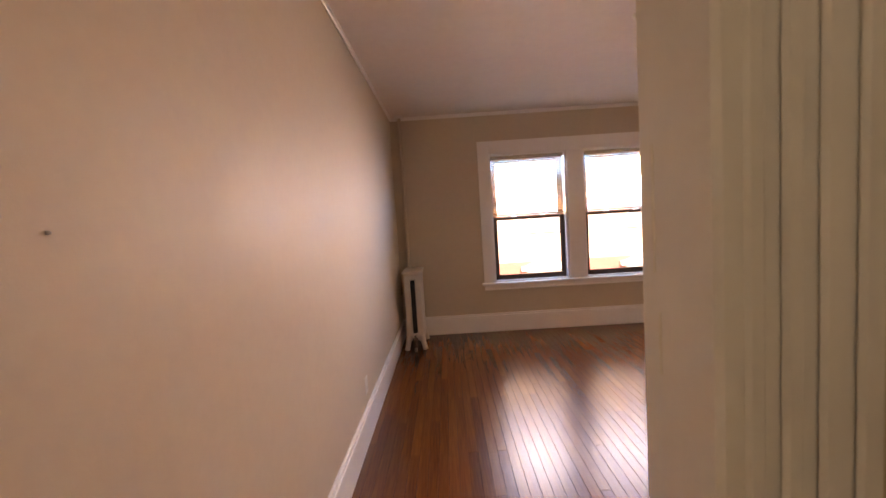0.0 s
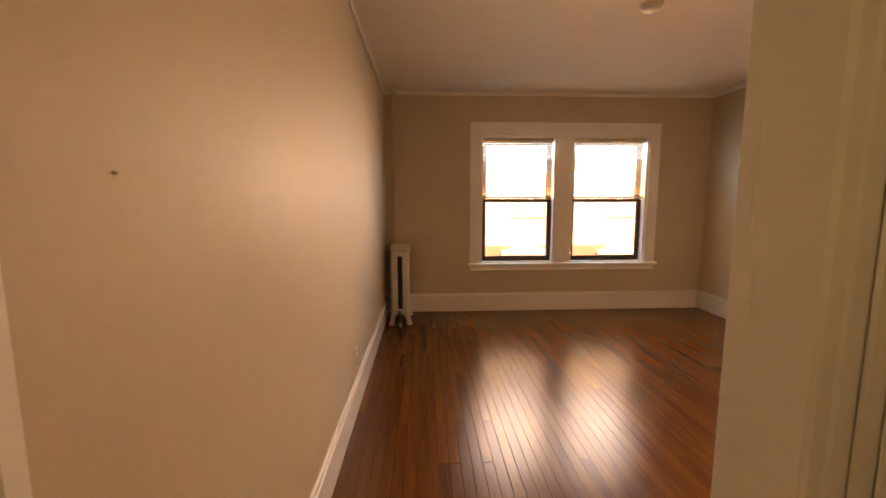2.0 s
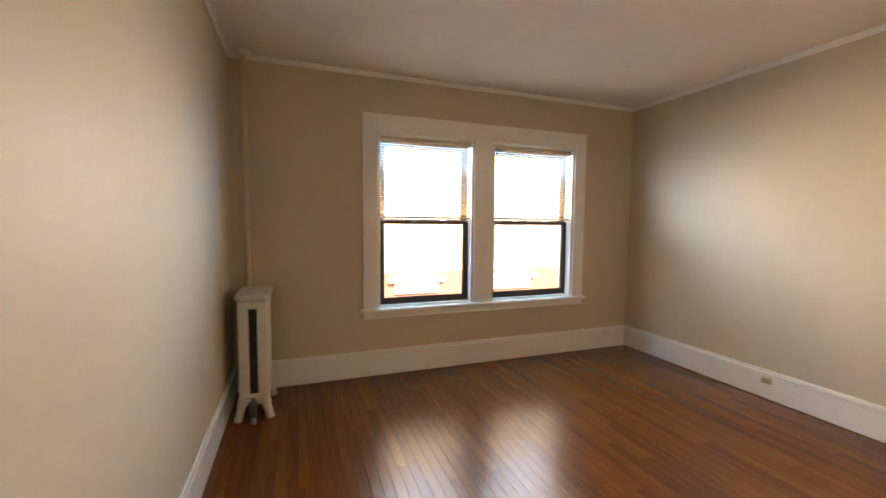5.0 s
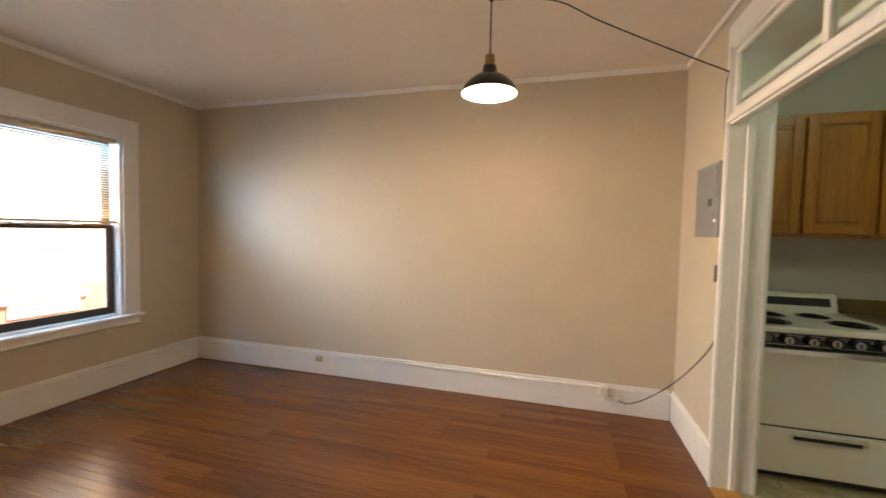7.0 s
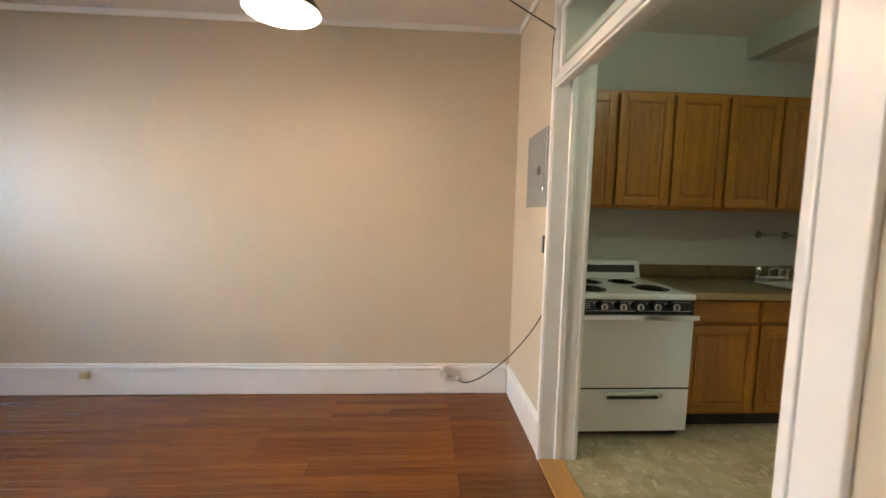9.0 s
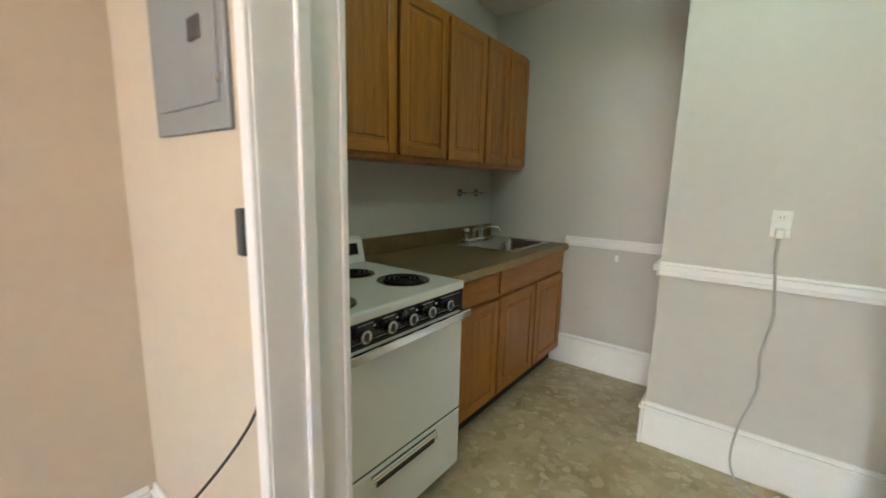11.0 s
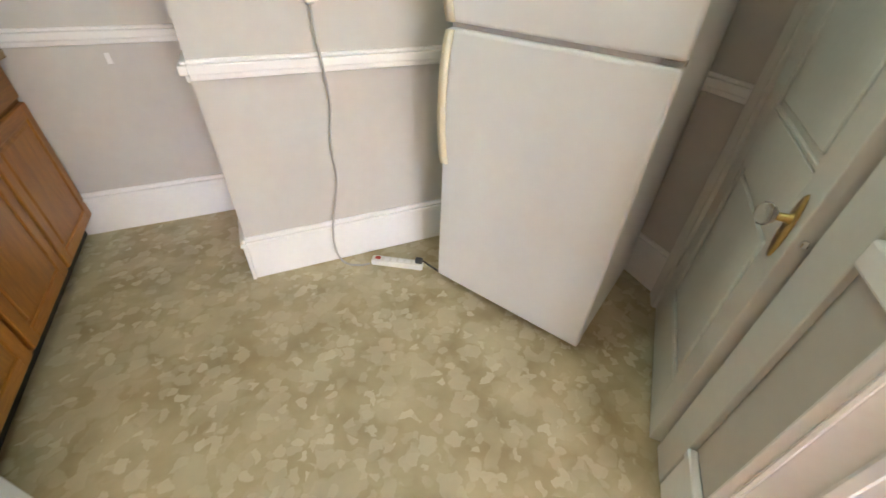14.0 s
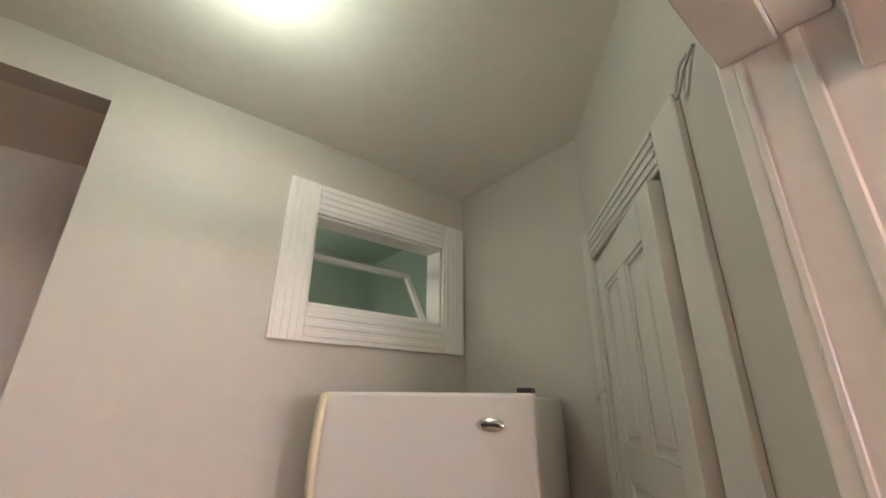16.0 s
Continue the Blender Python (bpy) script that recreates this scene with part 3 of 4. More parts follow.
# ---- things in the room ----
def radiator(x0, x1, y0, y1, h):
    """A cast-iron column radiator with a cover board, foot castings and a valve."""
    r = thing("radiator", "white painted cast-iron column radiator in the corner", "radiator", ((x0 + x1) / 2, (y0 + y1) / 2, 0))
    n = 8
    d = (y1 - y0 - 0.04) / n
    cx = (x0 + x1) / 2
    w = (x1 - x0) / 2 - 0.018
    for k in range(n):
        ya = y0 + 0.02 + k * d
        yb = ya + d * 0.9
        bm = bmesh.new()
        for s in (-1, 1):
            xa, xb = sorted((cx + s * 0.026, cx + s * w))
            box(bm, xa, xb, ya, yb, 0.14, h - 0.06, bevel=0.014, seg=3)
        box(bm, cx - w, cx + w, ya, yb, h - 0.10, h - 0.035, bevel=0.016, seg=3)
        box(bm, cx - w - 0.004, cx + w + 0.004, ya, yb, 0.11, 0.19, bevel=0.016, seg=3)
        part("section", bm, RADPAINT, r)
    bm = bmesh.new()
    pts = [(x0, y0 + 0.03), (x0 + 0.03, y0), (x1 - 0.03, y0), (x1, y0 + 0.03), (x1, y1 - 0.03), (x1 - 0.03, y1), (x0 + 0.03, y1), (x0, y1 - 0.03)]
    face = bm.faces.new([bm.verts.new((x, y, h - 0.03)) for x, y in pts])
    top = bmesh.ops.extrude_face_region(bm, geom=[face])
    bmesh.ops.translate(bm, verts=[v for v in top["geom"] if isinstance(v, bmesh.types.BMVert)], vec=(0, 0, 0.028))
    bmesh.ops.bevel(bm, geom=list(bm.edges), offset=0.006, segments=2, affect="EDGES")
    part("cover_board", bm, RADPAINT, r, "flat white painted cover board")
    for yy in (y0 + 0.015, y1 - 0.075):
        for s in (-1, 1):
            bm = tube(smooth_curve([(cx + s * (w - 0.03), yy + 0.03, 0.17), (cx + s * (w - 0.012), yy + 0.03, 0.09), (cx + s * (w + 0.008), yy + 0.03, 0.0)], 4),
                      [0.034] * 4 + [0.027] * 4 + [0.032], 10)
            part("foot", bm, RADPAINT, r)
    # black box fills the gap to paint its deep shade
    part("gap_shade", boxes((cx - 0.024, cx + 0.024, y0 + 0.034, y1 - 0.03, 0.15, h - 0.09)), KICKSHADE, r, "black filler painting the shade between the columns")
    part("valve", lathe([(0.0, -0.05), (0.022, -0.05), (0.022, 0.02), (0.03, 0.03), (0.03, 0.05), (0.012, 0.055), (0.012, 0.085), (0.0, 0.085)], 14, at=(cx, y0 - 0.03, 0.10)), GRIME, r, "dull metal steam valve")
    part("valve_handle", boxes((cx - 0.035, cx + 0.035, y0 - 0.042, y0 - 0.018, 0.185, 0.203), bevel=0.006), RADPAINT, r)
    part("supply_pipe", tube([(cx, y0 - 0.03, 0.0), (cx, y0 - 0.03, 0.08)], 0.016, 10), GREYCORD, r)
    return r


radiator(0.078, 0.305, 4.02, 4.50, 0.885)
pipe = thing("heating_pipe", "painted heating riser pipe from radiator to ceiling", "pipe", (0.12, 4.535, 0.0))
part("riser", tube([(0.12, 4.535, 0.0), (0.12, 4.535, ZC)], 0.021, 14), PAINT, pipe)
part("ceiling_collar", lathe([(0.022, -0.03), (0.05, -0.022), (0.055, 0.0)], 18, at=(0.12, 4.535, ZC - 0.001)), TRIM, pipe)


def outlet(name, label, x, y, z, nx, ny, mat, w=0.07, h=0.115, plate=0.006):
    """A wall plate with two sockets; (nx, ny) points into the room."""
    o = thing(name, label, "outlet", (x, y, z), math.degrees(math.atan2(ny, nx)) + 90)
    part("plate", boxes((-w / 2, w / 2, -plate, 0, -h / 2, h / 2), bevel=0.003), mat, o, local=True)
    for s in (-1, 1):
        f = part("socket", boxes((-w * 0.24, w * 0.24, -plate - 0.003, -plate + 0.001, s * h * 0.23 - 0.013, s * h * 0.23 + 0.013), bevel=0.003), mat, o, local=True)
        for d in (-0.006, 0.006):
            part("slot", boxes((d - 0.001, d + 0.001, -plate - 0.0035, -plate - 0.002, s * h * 0.23 - 0.004, s * h * 0.23 + 0.006)), DARKGREY, f, local=True)
    return o


outlet("wall_outlet", "white outlet plate on the long bare wall", 0, 2.28, 0.36, 1, 0, WHITEPLASTIC)
o = outlet("baseboard_outlet", "small beige outlet on the baseboard", XE - 0.018, 3.09, 0.155, -1, 0, BEIGE, 0.075, 0.055)
part("cover", boxes((-0.03, 0.03, -0.028, -0.008, -0.022, 0.022), bevel=0.005), BEIGE, o, "beige surface box", local=True)
outlet("baseboard_outlet", "white double outlet with a plugged cord on the baseboard", XE - 0.018, 0.44, 0.13, -1, 0, WHITEPLASTIC, 0.11, 0.06)
solid("plug_adapter", boxes((XE - 0.055, XE - 0.018, 0.475, 0.535, 0.15, 0.215), (XE - 0.07, XE - 0.03, 0.49, 0.52, 0.20, 0.235), bevel=0.008, seg=2), WHITEPLASTIC,
      "white plug adapter on the baseboard outlet", "plug")
solid("plug", boxes((XE - 0.06, XE - 0.025, 0.385, 0.415, 0.115, 0.145), bevel=0.006, seg=2), WHITEPLASTIC, "white cord plug in the baseboard outlet", "plug")
outlet("baseboard_outlet", "white outlet on the short baseboard by the opening", 3.47, 0.018, 0.17, 0, 1, TRIM, 0.05, 0.075)
solid("surface_wire", tube(smooth_curve([(XE - 0.03, 3.06, 0.215), (XE - 0.03, 2.7, 0.222), (XE - 0.03, 1.6, 0.20), (XE - 0.03, 0.55, 0.205)], 6), 0.0035, 6), TRIM,
      "thin white wire along the baseboard", "wire")
solid("wall_nail", lathe([(0.0, 0), (0.0035, 0.001), (0.003, 0.006), (0.0, 0.008)], 10, m=pose(0, 0.272, 1.45, 0, 90, 0)), GREYCORD, "small painted hook stub on the bare wall", "hook")

switch = thing("light_switch", "dark brown switch plate on the wall by the opening", "switch", (1.545, 0, 1.13))
part("plate", boxes((1.513, 1.577, 0, 0.007, 1.078, 1.182), bevel=0.003), BROWNPLATE, switch)
part("toggle", boxes((1.539, 1.551, 0.006, 0.020, 1.123, 1.145), bevel=0.003), DARKGREY, switch)

panel = thing("electrical_panel", "grey metal breaker panel on the wall", "electrical panel", (3.50, 0, 1.42))
part("box_cover", boxes((3.305, 3.695, 0, 0.012, 1.42, 1.862), bevel=0.003), GREY, panel)
pd = part("panel_door", boxes((3.335, 3.655, 0.012, 0.017, 1.475, 1.84), bevel=0.002), GREY, panel)
part("latch", boxes((3.395, 3.450, 0.016, 0.022, 1.605, 1.652), bevel=0.002), DARKGREY, pd)
for zz in (1.52, 1.79):
    part("hinge", boxes((3.325, 3.337, 0.012, 0.022, zz - 0.01, zz + 0.01), bevel=0.002), CHROME, pd)

smoke = thing("smoke_detector", "round white smoke detector on the ceiling", "smoke detector", (1.99, 2.40, ZC))
part("base", lathe([(0.0, -0.012), (0.072, -0.012), (0.075, 0.0)], 28, at=(1.99, 2.40, ZC)), WHITEPLASTIC, smoke)
part("cap", lathe([(0.0, -0.04), (0.035, -0.04), (0.055, -0.03), (0.062, -0.012)], 28, at=(1.99, 2.40, ZC)), WHITEPLASTIC, smoke)

PX, PY = 2.861, 1.278
pendant = thing("pendant_lamp", "dark metal dome pendant lamp, lit, with brass socket", "lamp", (PX, PY, ZC))
part("ceiling_hook", lathe([(0.0, -0.022), (0.012, -0.02), (0.016, 0.0)], 16, at=(PX, PY, ZC)), CORD, pendant)
part("cord", tube([(PX, PY, ZC - 0.02), (PX, PY, 2.385)], 0.0045, 8), CORD, pendant)
part("socket", lathe([(0.0, 0.405), (0.012, 0.40), (0.026, 0.395), (0.028, 0.345), (0.034, 0.343), (0.034, 0.325), (0.0, 0.325)], 24, at=(PX, PY, 1.99)), BRASS, pendant, "brass lamp socket")
prof = [(0.036, 0.335), (0.042, 0.30), (0.070, 0.285), (0.105, 0.262), (0.132, 0.235), (0.150, 0.208), (0.156, 0.190)]
shade = part("shade", lathe(prof[::-1] + [(0.0, 0.336)], 40, at=(PX, PY, 1.99)), SHADE, pendant, "dark green-black enamel dome")
part("lining", lathe([(r - 0.004, z - 0.002) for r, z in prof[::-1]] + [(0.0, 0.32)], 40, at=(PX, PY, 1.99)), SHADEIN, shade, "white enamel lining")
part("bulb", lathe([(0.0, 0.215), (0.04, 0.219), (0.062, 0.232), (0.066, 0.25), (0.045, 0.275), (0.018, 0.30), (0.0, 0.30)], 24, at=(PX, PY, 1.99)), BULB, pendant, "glowing white bulb")

cable = thing("lamp_cable", "black lamp cable swagged to the casing and down to an outlet", "cable", (3.24, 0.02, 0.7))
part("swag", tube(smooth_curve([(PX, PY, ZC - 0.012), (2.96, 0.95, ZC - 0.008), (3.03, 0.70, 2.58), (3.13, 0.30, 2.42), (3.205, 0.026, 2.32)], 8), 0.0036, 7), CORD, cable)
part("drop", tube(smooth_curve([(3.205, 0.026, 2.32), (3.258, 0.018, 2.2), (3.262, 0.006, 1.6), (3.262, 0.006, 0.95)], 6), 0.0036, 7), CORD, cable)
part("tail", tube(smooth_curve([(3.262, 0.006, 0.95), (3.268, 0.02, 0.80), (3.44, 0.13, 0.53), (3.68, 0.26, 0.29), (3.88, 0.35, 0.155), (3.99, 0.395, 0.128)], 8), 0.0036, 7), CORD, cable)
part("inline_switch", boxes((3.254, 3.280, 0.001, 0.026, 1.165, 1.262), bevel=0.005, seg=2), DARKGREY, cable, "black inline cord switch")


# ---- the kitchen ----
def raised_panel(parent, u0, u1, z0, z1, x, d=0.02, r=0.055):
    """A cabinet door facing -x at x: stiles, rails and a raised centre field."""
    door = part("door", boxes((x, x + d * 0.55, u0 + 0.002, u1 - 0.002, z0 + 0.002, z1 - 0.002)), OAK, parent)
    for nm, *a in (("stile", u0, u0 + r, z0, z1), ("stile", u1 - r, u1, z0, z1), ("rail", u0 + r, u1 - r, z0, z0 + r), ("rail", u0 + r, u1 - r, z1 - r, z1)):
        part(nm, boxes((x - d * 0.45, x + d * 0.5, *a), bevel=0.004, seg=2), OAK if nm == "stile" else OAKH, door)
    part("center_panel", boxes((x - d * 0.35, x + d * 0.5, u0 + r + 0.014, u1 - r - 0.014, z0 + r + 0.014, z1 - r - 0.014), bevel=0.009), OAK, door)


def wall_cabinet(y0, y1, doors, group="wall cabinets"):
    c = thing("wall_cabinet", "honey oak wall cabinet with raised-panel doors", "cabinet", (KX, (y0 + y1) / 2, 1.43), group=group)
    part("body", boxes((3.88, KX, min(y0, y1), max(y0, y1), 1.43, 2.245), bevel=0.002), OAK, c)
    for a, b in doors:
        raised_panel(c, min(a, b) + 0.012, max(a, b) - 0.012, 1.455, 2.22, 3.862)
    return c


wall_cabinet(-0.25, -1.049, ((-0.25, -0.65), (-0.65, -1.049)))
wall_cabinet(-1.051, -1.849, ((-1.051, -1.45), (-1.45, -1.849)))
wall_cabinet(-1.851, NY + 0.002, ((-1.851, -2.145), (-2.145, NY + 0.002)))


def base_cabinet(y0, y1, splits, label):
    c = thing("base_cabinet", label, "cabinet", (KX, (y0 + y1) / 2, 0), group="base cabinets")
    top = 0.73 if len(splits) > 1 else 0.866
    part("body", boxes((3.515, KX, y1, y0, 0.10, top), (3.515, 3.55, y1 + 0.001, y0 - 0.001, top, 0.866)), OAK, c)
    part("toe_kick", boxes((3.565, KX, y1, y0, 0.0, 0.10)), KICKSHADE, c, "black recessed toe kick")
    bm = boxes((3.497, 3.515, y1 + 0.015, y0 - 0.015, 0.715, 0.855), bevel=0.006, seg=2)
    part("drawer_front", bm, OAKH, c)
    for a, b in splits:
        raised_panel(c, b + 0.012, a - 0.012, 0.12, 0.695, 3.502)
    return c


base_cabinet(-0.985, -1.489, ((-0.985, -1.489),), "honey oak base cabinet with a drawer beside the stove")
base_cabinet(-1.491, NY + 0.002, ((-1.491, -1.965), (-1.965, NY + 0.002)), "honey oak sink cabinet with two doors")

SX0, SX1, SY0, SY1 = 3.60, 4.03, -2.39, -1.79
ctop = thing("worktop", "brown speckled laminate worktop with backsplash", "worktop", (3.8, -1.7, 0.87))
bm = bmesh.new()
gx, gy = (3.475, SX0, SX1, KX), (NY + 0.001, SY0, SY1, -0.98)
tops = {(i, j): bm.verts.new((gx[i], gy[j], 0.908)) for i in range(4) for j in range(4)}
faces = [bm.faces.new((tops[i, j], tops[i + 1, j], tops[i + 1, j + 1], tops[i, j + 1])) for i in range(3) for j in range(3) if (i, j) != (1, 1)]
down = bmesh.ops.extrude_face_region(bm, geom=faces)
bmesh.ops.translate(bm, verts=[v for v in down["geom"] if isinstance(v, bmesh.types.BMVert)], vec=(0, 0, -0.04))
part("slab", bm, LAMINATE, ctop)
part("front_edge", boxes((3.470, 3.476, NY + 0.001, -0.98, 0.866, 0.909), bevel=0.002), LAMEDGE, ctop, "worn tan laminate edge")
part("backsplash", boxes((KX - 0.022, KX, NY + 0.001, -0.98, 0.908, 1.005), bevel=0.004), LAMINATE, ctop)

sink = thing("sink", "stainless steel drop-in sink in the worktop", "sink", (3.81, -2.09, 0.75))
bm = bmesh.new()
R = [(SX0 - 0.012, SX1 + 0.012, SY0 - 0.012, SY1 + 0.012, 0.910), (SX0 - 0.006, SX1 + 0.006, SY0 - 0.006, SY1 + 0.006, 0.915), (SX0 + 0.02, SX1 - 0.09, SY0 + 0.02, SY1 - 0.02, 0.914),
     (SX0 + 0.026, SX1 - 0.096, SY0 + 0.026, SY1 - 0.026, 0.905), (SX0 + 0.045, SX1 - 0.115, SY0 + 0.045, SY1 - 0.045, 0.755), (SX0 + 0.085, SX1 - 0.155, SY0 + 0.085, SY1 - 0.085, 0.742)]
prev = None
for x0, x1, y0, y1, z in R:
    ring = []
    rad = 0.045
    for cx, cy, a0 in ((x1 - rad, y1 - rad, 0), (x0 + rad, y1 - rad, 90), (x0 + rad, y0 + rad, 180), (x1 - rad, y0 + rad, 270)):
        for k in range(5):
            a = radians(a0 + 22.5 * k)
            ring.append(bm.verts.new((cx + rad * math.cos(a), cy + rad * math.sin(a), z)))
    if prev:
        for k in range(len(ring)):
            bm.faces.new((prev[k], prev[(k + 1) % 20], ring[(k + 1) % 20], ring[k])).smooth = True
    prev = ring
bm.faces.new(prev)
part("basin", bm, STEEL, sink)
part("drain", lathe([(0.045, 0.002), (0.04, 0.004), (0.02, 0.001), (0.0, 0.001)], 20, at=(3.77, -2.09, 0.743)), CHROME, sink)
tap = thing("faucet", "chrome two-handle kitchen faucet behind the sink", "faucet", (3.985, -2.05, 0.915))
part("deck", boxes((3.985, 4.04, -2.11, -1.87, 0.914, 0.945), bevel=0.012, seg=3), CHROME, tap)
part("spout", tube(smooth_curve([(4.01, -1.99, 0.94), (4.005, -1.99, 0.99), (3.96, -2.01, 1.015), (3.87, -2.05, 1.025), (3.84, -2.065, 1.01), (3.838, -2.066, 0.995)], 5), 0.012, 12), CHROME, tap)
for yy in (-1.90, -2.08):
    h = part("handle", lathe([(0.018, 0.0), (0.016, 0.03), (0.024, 0.04), (0.024, 0.065), (0.016, 0.075), (0.0, 0.076)], 16, at=(4.012, yy, 0.943)), CHROME, tap)
part("sprayer", lathe([(0.02, 0), (0.014, 0.02), (0.014, 0.05), (0.02, 0.09), (0.018, 0.10), (0.0, 0.1)], 14, at=(4.075, -2.20, 0.912)), CHROME, tap)

rack = thing("towel_bar", "small metal holder fixed on the wall over the sink", "towel bar", (KX, -2.1, 1.25))
part("bar", tube([(KX - 0.055, -2.30, 1.255), (KX - 0.055, -1.92, 1.255)], 0.006, 10), STEEL, rack)
for yy in (-2.22, -2.0):
    part("bracket", lathe([(0.03, 0), (0.028, 0.008), (0.009, 0.014), (0.009, 0.06), (0, 0.062)], 14, m=pose(KX, yy, 1.255, 0, -90, 0)), STEEL, rack)


def stove():
    """A white electric range: body, cooktop, coils in drip bowls, knobs, oven door and drawer."""
    y0, y1, x0, x1 = -0.972, -0.237, 3.395, 4.08
    s = thing("stove", "white electric coil stove with black control strip", "stove", (3.74, -0.6, 0))
    part("body", boxes((x0 + 0.02, x1, y0 + 0.004, y1 - 0.004, 0.05, 0.885), bevel=0.004), ENAMEL, s)
    part("plinth", boxes((x0 + 0.06, x1, y0 + 0.02, y1 - 0.02, 0.0, 0.05)), KICKSHADE, s)
    part("cooktop", boxes((x0 - 0.008, x1 - 0.02, y0, y1, 0.878, 0.915), bevel=0.010, seg=3), ENAMEL, s)
    bm = bmesh.new()
    vs = [bm.verts.new(v) for y in (y0 + 0.004, y1 - 0.004) for v in
          ((x1 - 0.075, y, 0.912), (x1 - 0.045, y, 1.035), (x1 - 0.02, y, 1.045), (x1, y, 1.04), (x1, y, 0.88), (x1 - 0.06, y, 0.88))]
    bm.faces.new(vs[:6][::-1]), bm.faces.new(vs[6:])
    for k in range(6):
        bm.faces.new((vs[k], vs[(k + 1) % 6], vs[6 + (k + 1) % 6], vs[6 + k]))
    bmesh.ops.bevel(bm, geom=list(bm.edges), offset=0.006, segments=2, affect="EDGES")
    guard = part("backguard", bm, ENAMEL, s)
    bm = boxes((-0.002, 0.003, y0 + 0.045, y1 - 0.045, -0.028, 0.028))
    bm.transform(Matrix.Translation((x1 - 0.058, 0, 0.983)) @ Matrix.Rotation(radians(13.7), 4, "Y"))
    part("black_strip", bm, BLACK, guard)
    for z in (-0.030, 0.030):
        bm = boxes((-0.004, 0.002, y0 + 0.043, y1 - 0.043, z - 0.0015, z + 0.0015))
        bm.transform(Matrix.Translation((x1 - 0.058, 0, 0.983)) @ Matrix.Rotation(radians(13.7), 4, "Y"))
        part("strip_trim", bm, CHROME, guard)
    for bx, by, r in ((3.545, -0.365, 0.100), (3.575, -0.790, 0.098), (3.815, -0.725, 0.080), (3.80, -0.470, 0.080)):
        burner = part("drip_bowl", lathe([(r + 0.012, 0.0), (r + 0.010, 0.005), (r, 0.0045), (r * 0.85, 0.002), (r * 0.4, 0.001), (0.0, 0.001)], 36, at=(bx, by, 0.9155)), BLACK, s, "black drip bowl")
        part("bowl_rim", lathe([(r + 0.009, 0.0005), (r + 0.013, 0.004), (r + 0.015, 0.001)], 36, at=(bx, by, 0.9155)), CHROME, burner)
        turns = 3.6 if r > 0.09 else 2.8
        pts = []
        for k in range(int(turns * 22)):
            a = 2 * math.pi * k / 22
            q = 0.018 + (r - 0.026) * k / (turns * 22)
            pts.append((bx + q * math.cos(a), by + q * math.sin(a), 0.9225))
        pts.append((bx + (r - 0.01) * math.cos(a), by + (r - 0.01) * math.sin(a), 0.914))
        part("coil", tube(pts, 0.0052, 6), COIL, burner)
    strip = part("control_panel", boxes((x0 - 0.004, x0 + 0.03, y0 + 0.006, y1 - 0.006, 0.800, 0.878), bevel=0.003), BLACK, s, "black control strip")
    for z in (0.812, 0.868):
        part("trim_line", boxes((x0 - 0.0052, x0 - 0.003, y0 + 0.03, y1 - 0.03, z - 0.0009, z + 0.0009)), CHROME, strip)
    for k, ky in enumerate((-0.830, -0.715, -0.610, -0.505, -0.390)):
        m = pose(x0 - 0.004, ky, 0.842, 0, -90, 0)
        big = 1.4 if k == 2 else 1.0
        knob = part("knob", lathe([(0.023 * big, 0.0), (0.022 * big, 0.006), (0.019, 0.009), (0.019, 0.030), (0.024, 0.032), (0.024, 0.036), (0.0, 0.036)], 24, m=m), BLACK, s, "black knob with steel face")
        part("knob_face", lathe([(0.0225, 0.0362), (0.021, 0.0385), (0.012, 0.0375), (0.0, 0.0375)], 20, m=m), STEEL, knob)
        part("knob_grip", boxes((x0 - 0.049, x0 - 0.041, ky - 0.004, ky + 0.004, 0.828, 0.856), bevel=0.001), DARKGREY, knob)
        part("dial_mark", boxes((x0 - 0.0055, x0 - 0.003, ky + 0.044, ky + 0.054, 0.853, 0.860)), GREYCORD, strip)
    part("badge", boxes((x0 - 0.006, x0 - 0.003, -0.315, -0.265, 0.853, 0.856), (x0 - 0.006, x0 - 0.003, -0.315, -0.265, 0.828, 0.831), (x0 - 0.006, x0 - 0.003, -0.315, -0.312, 0.831, 0.853), (x0 - 0.006, x0 - 0.003, -0.268, -0.265, 0.831, 0.853), (x0 - 0.006, x0 - 0.003, -0.306, -0.274, 0.840, 0.844)), GREYCORD, strip, "plain grey badge shape")
    door = part("oven_door", boxes((x0 - 0.002, x0 + 0.02, y0 + 0.002, y1 - 0.002, 0.332, 0.790), bevel=0.006, seg=2), ENAMEL, s)
    part("handle", boxes((x0 - 0.047, x0 - 0.030, y0 - 0.002, y1 - 0.006, 0.764, 0.797), (x0 - 0.034, x0, y0 + 0.002, y0 + 0.03, 0.776, 0.792), (x0 - 0.034, x0, y1 - 0.03, y1 - 0.002, 0.776, 0.792), bevel=0.004, seg=2), CHROME, door, "chrome bar handle")
    part("door_top_gap", boxes((x0 - 0.001, x0 + 0.02, y0 + 0.006, y1 - 0.006, 0.790, 0.800)), KICKSHADE, s)
    part("seam", boxes((x0 + 0.004, x0 + 0.02, y0 + 0.006, y1 - 0.006, 0.322, 0.332)), KICKSHADE, s)
    drawer = part("drawer", boxes((x0 - 0.002, x0 + 0.02, y0 + 0.002, y1 - 0.002, 0.055, 0.322), bevel=0.006, seg=2), ENAMEL, s)
    part("handle", boxes((x0 - 0.022, x0 - 0.002, -0.79, -0.43, 0.298, 0.312), (x0 - 0.022, x0 - 0.016, -0.79, -0.43, 0.275, 0.300), bevel=0.003), CHROME, drawer, "chrome recessed pull")
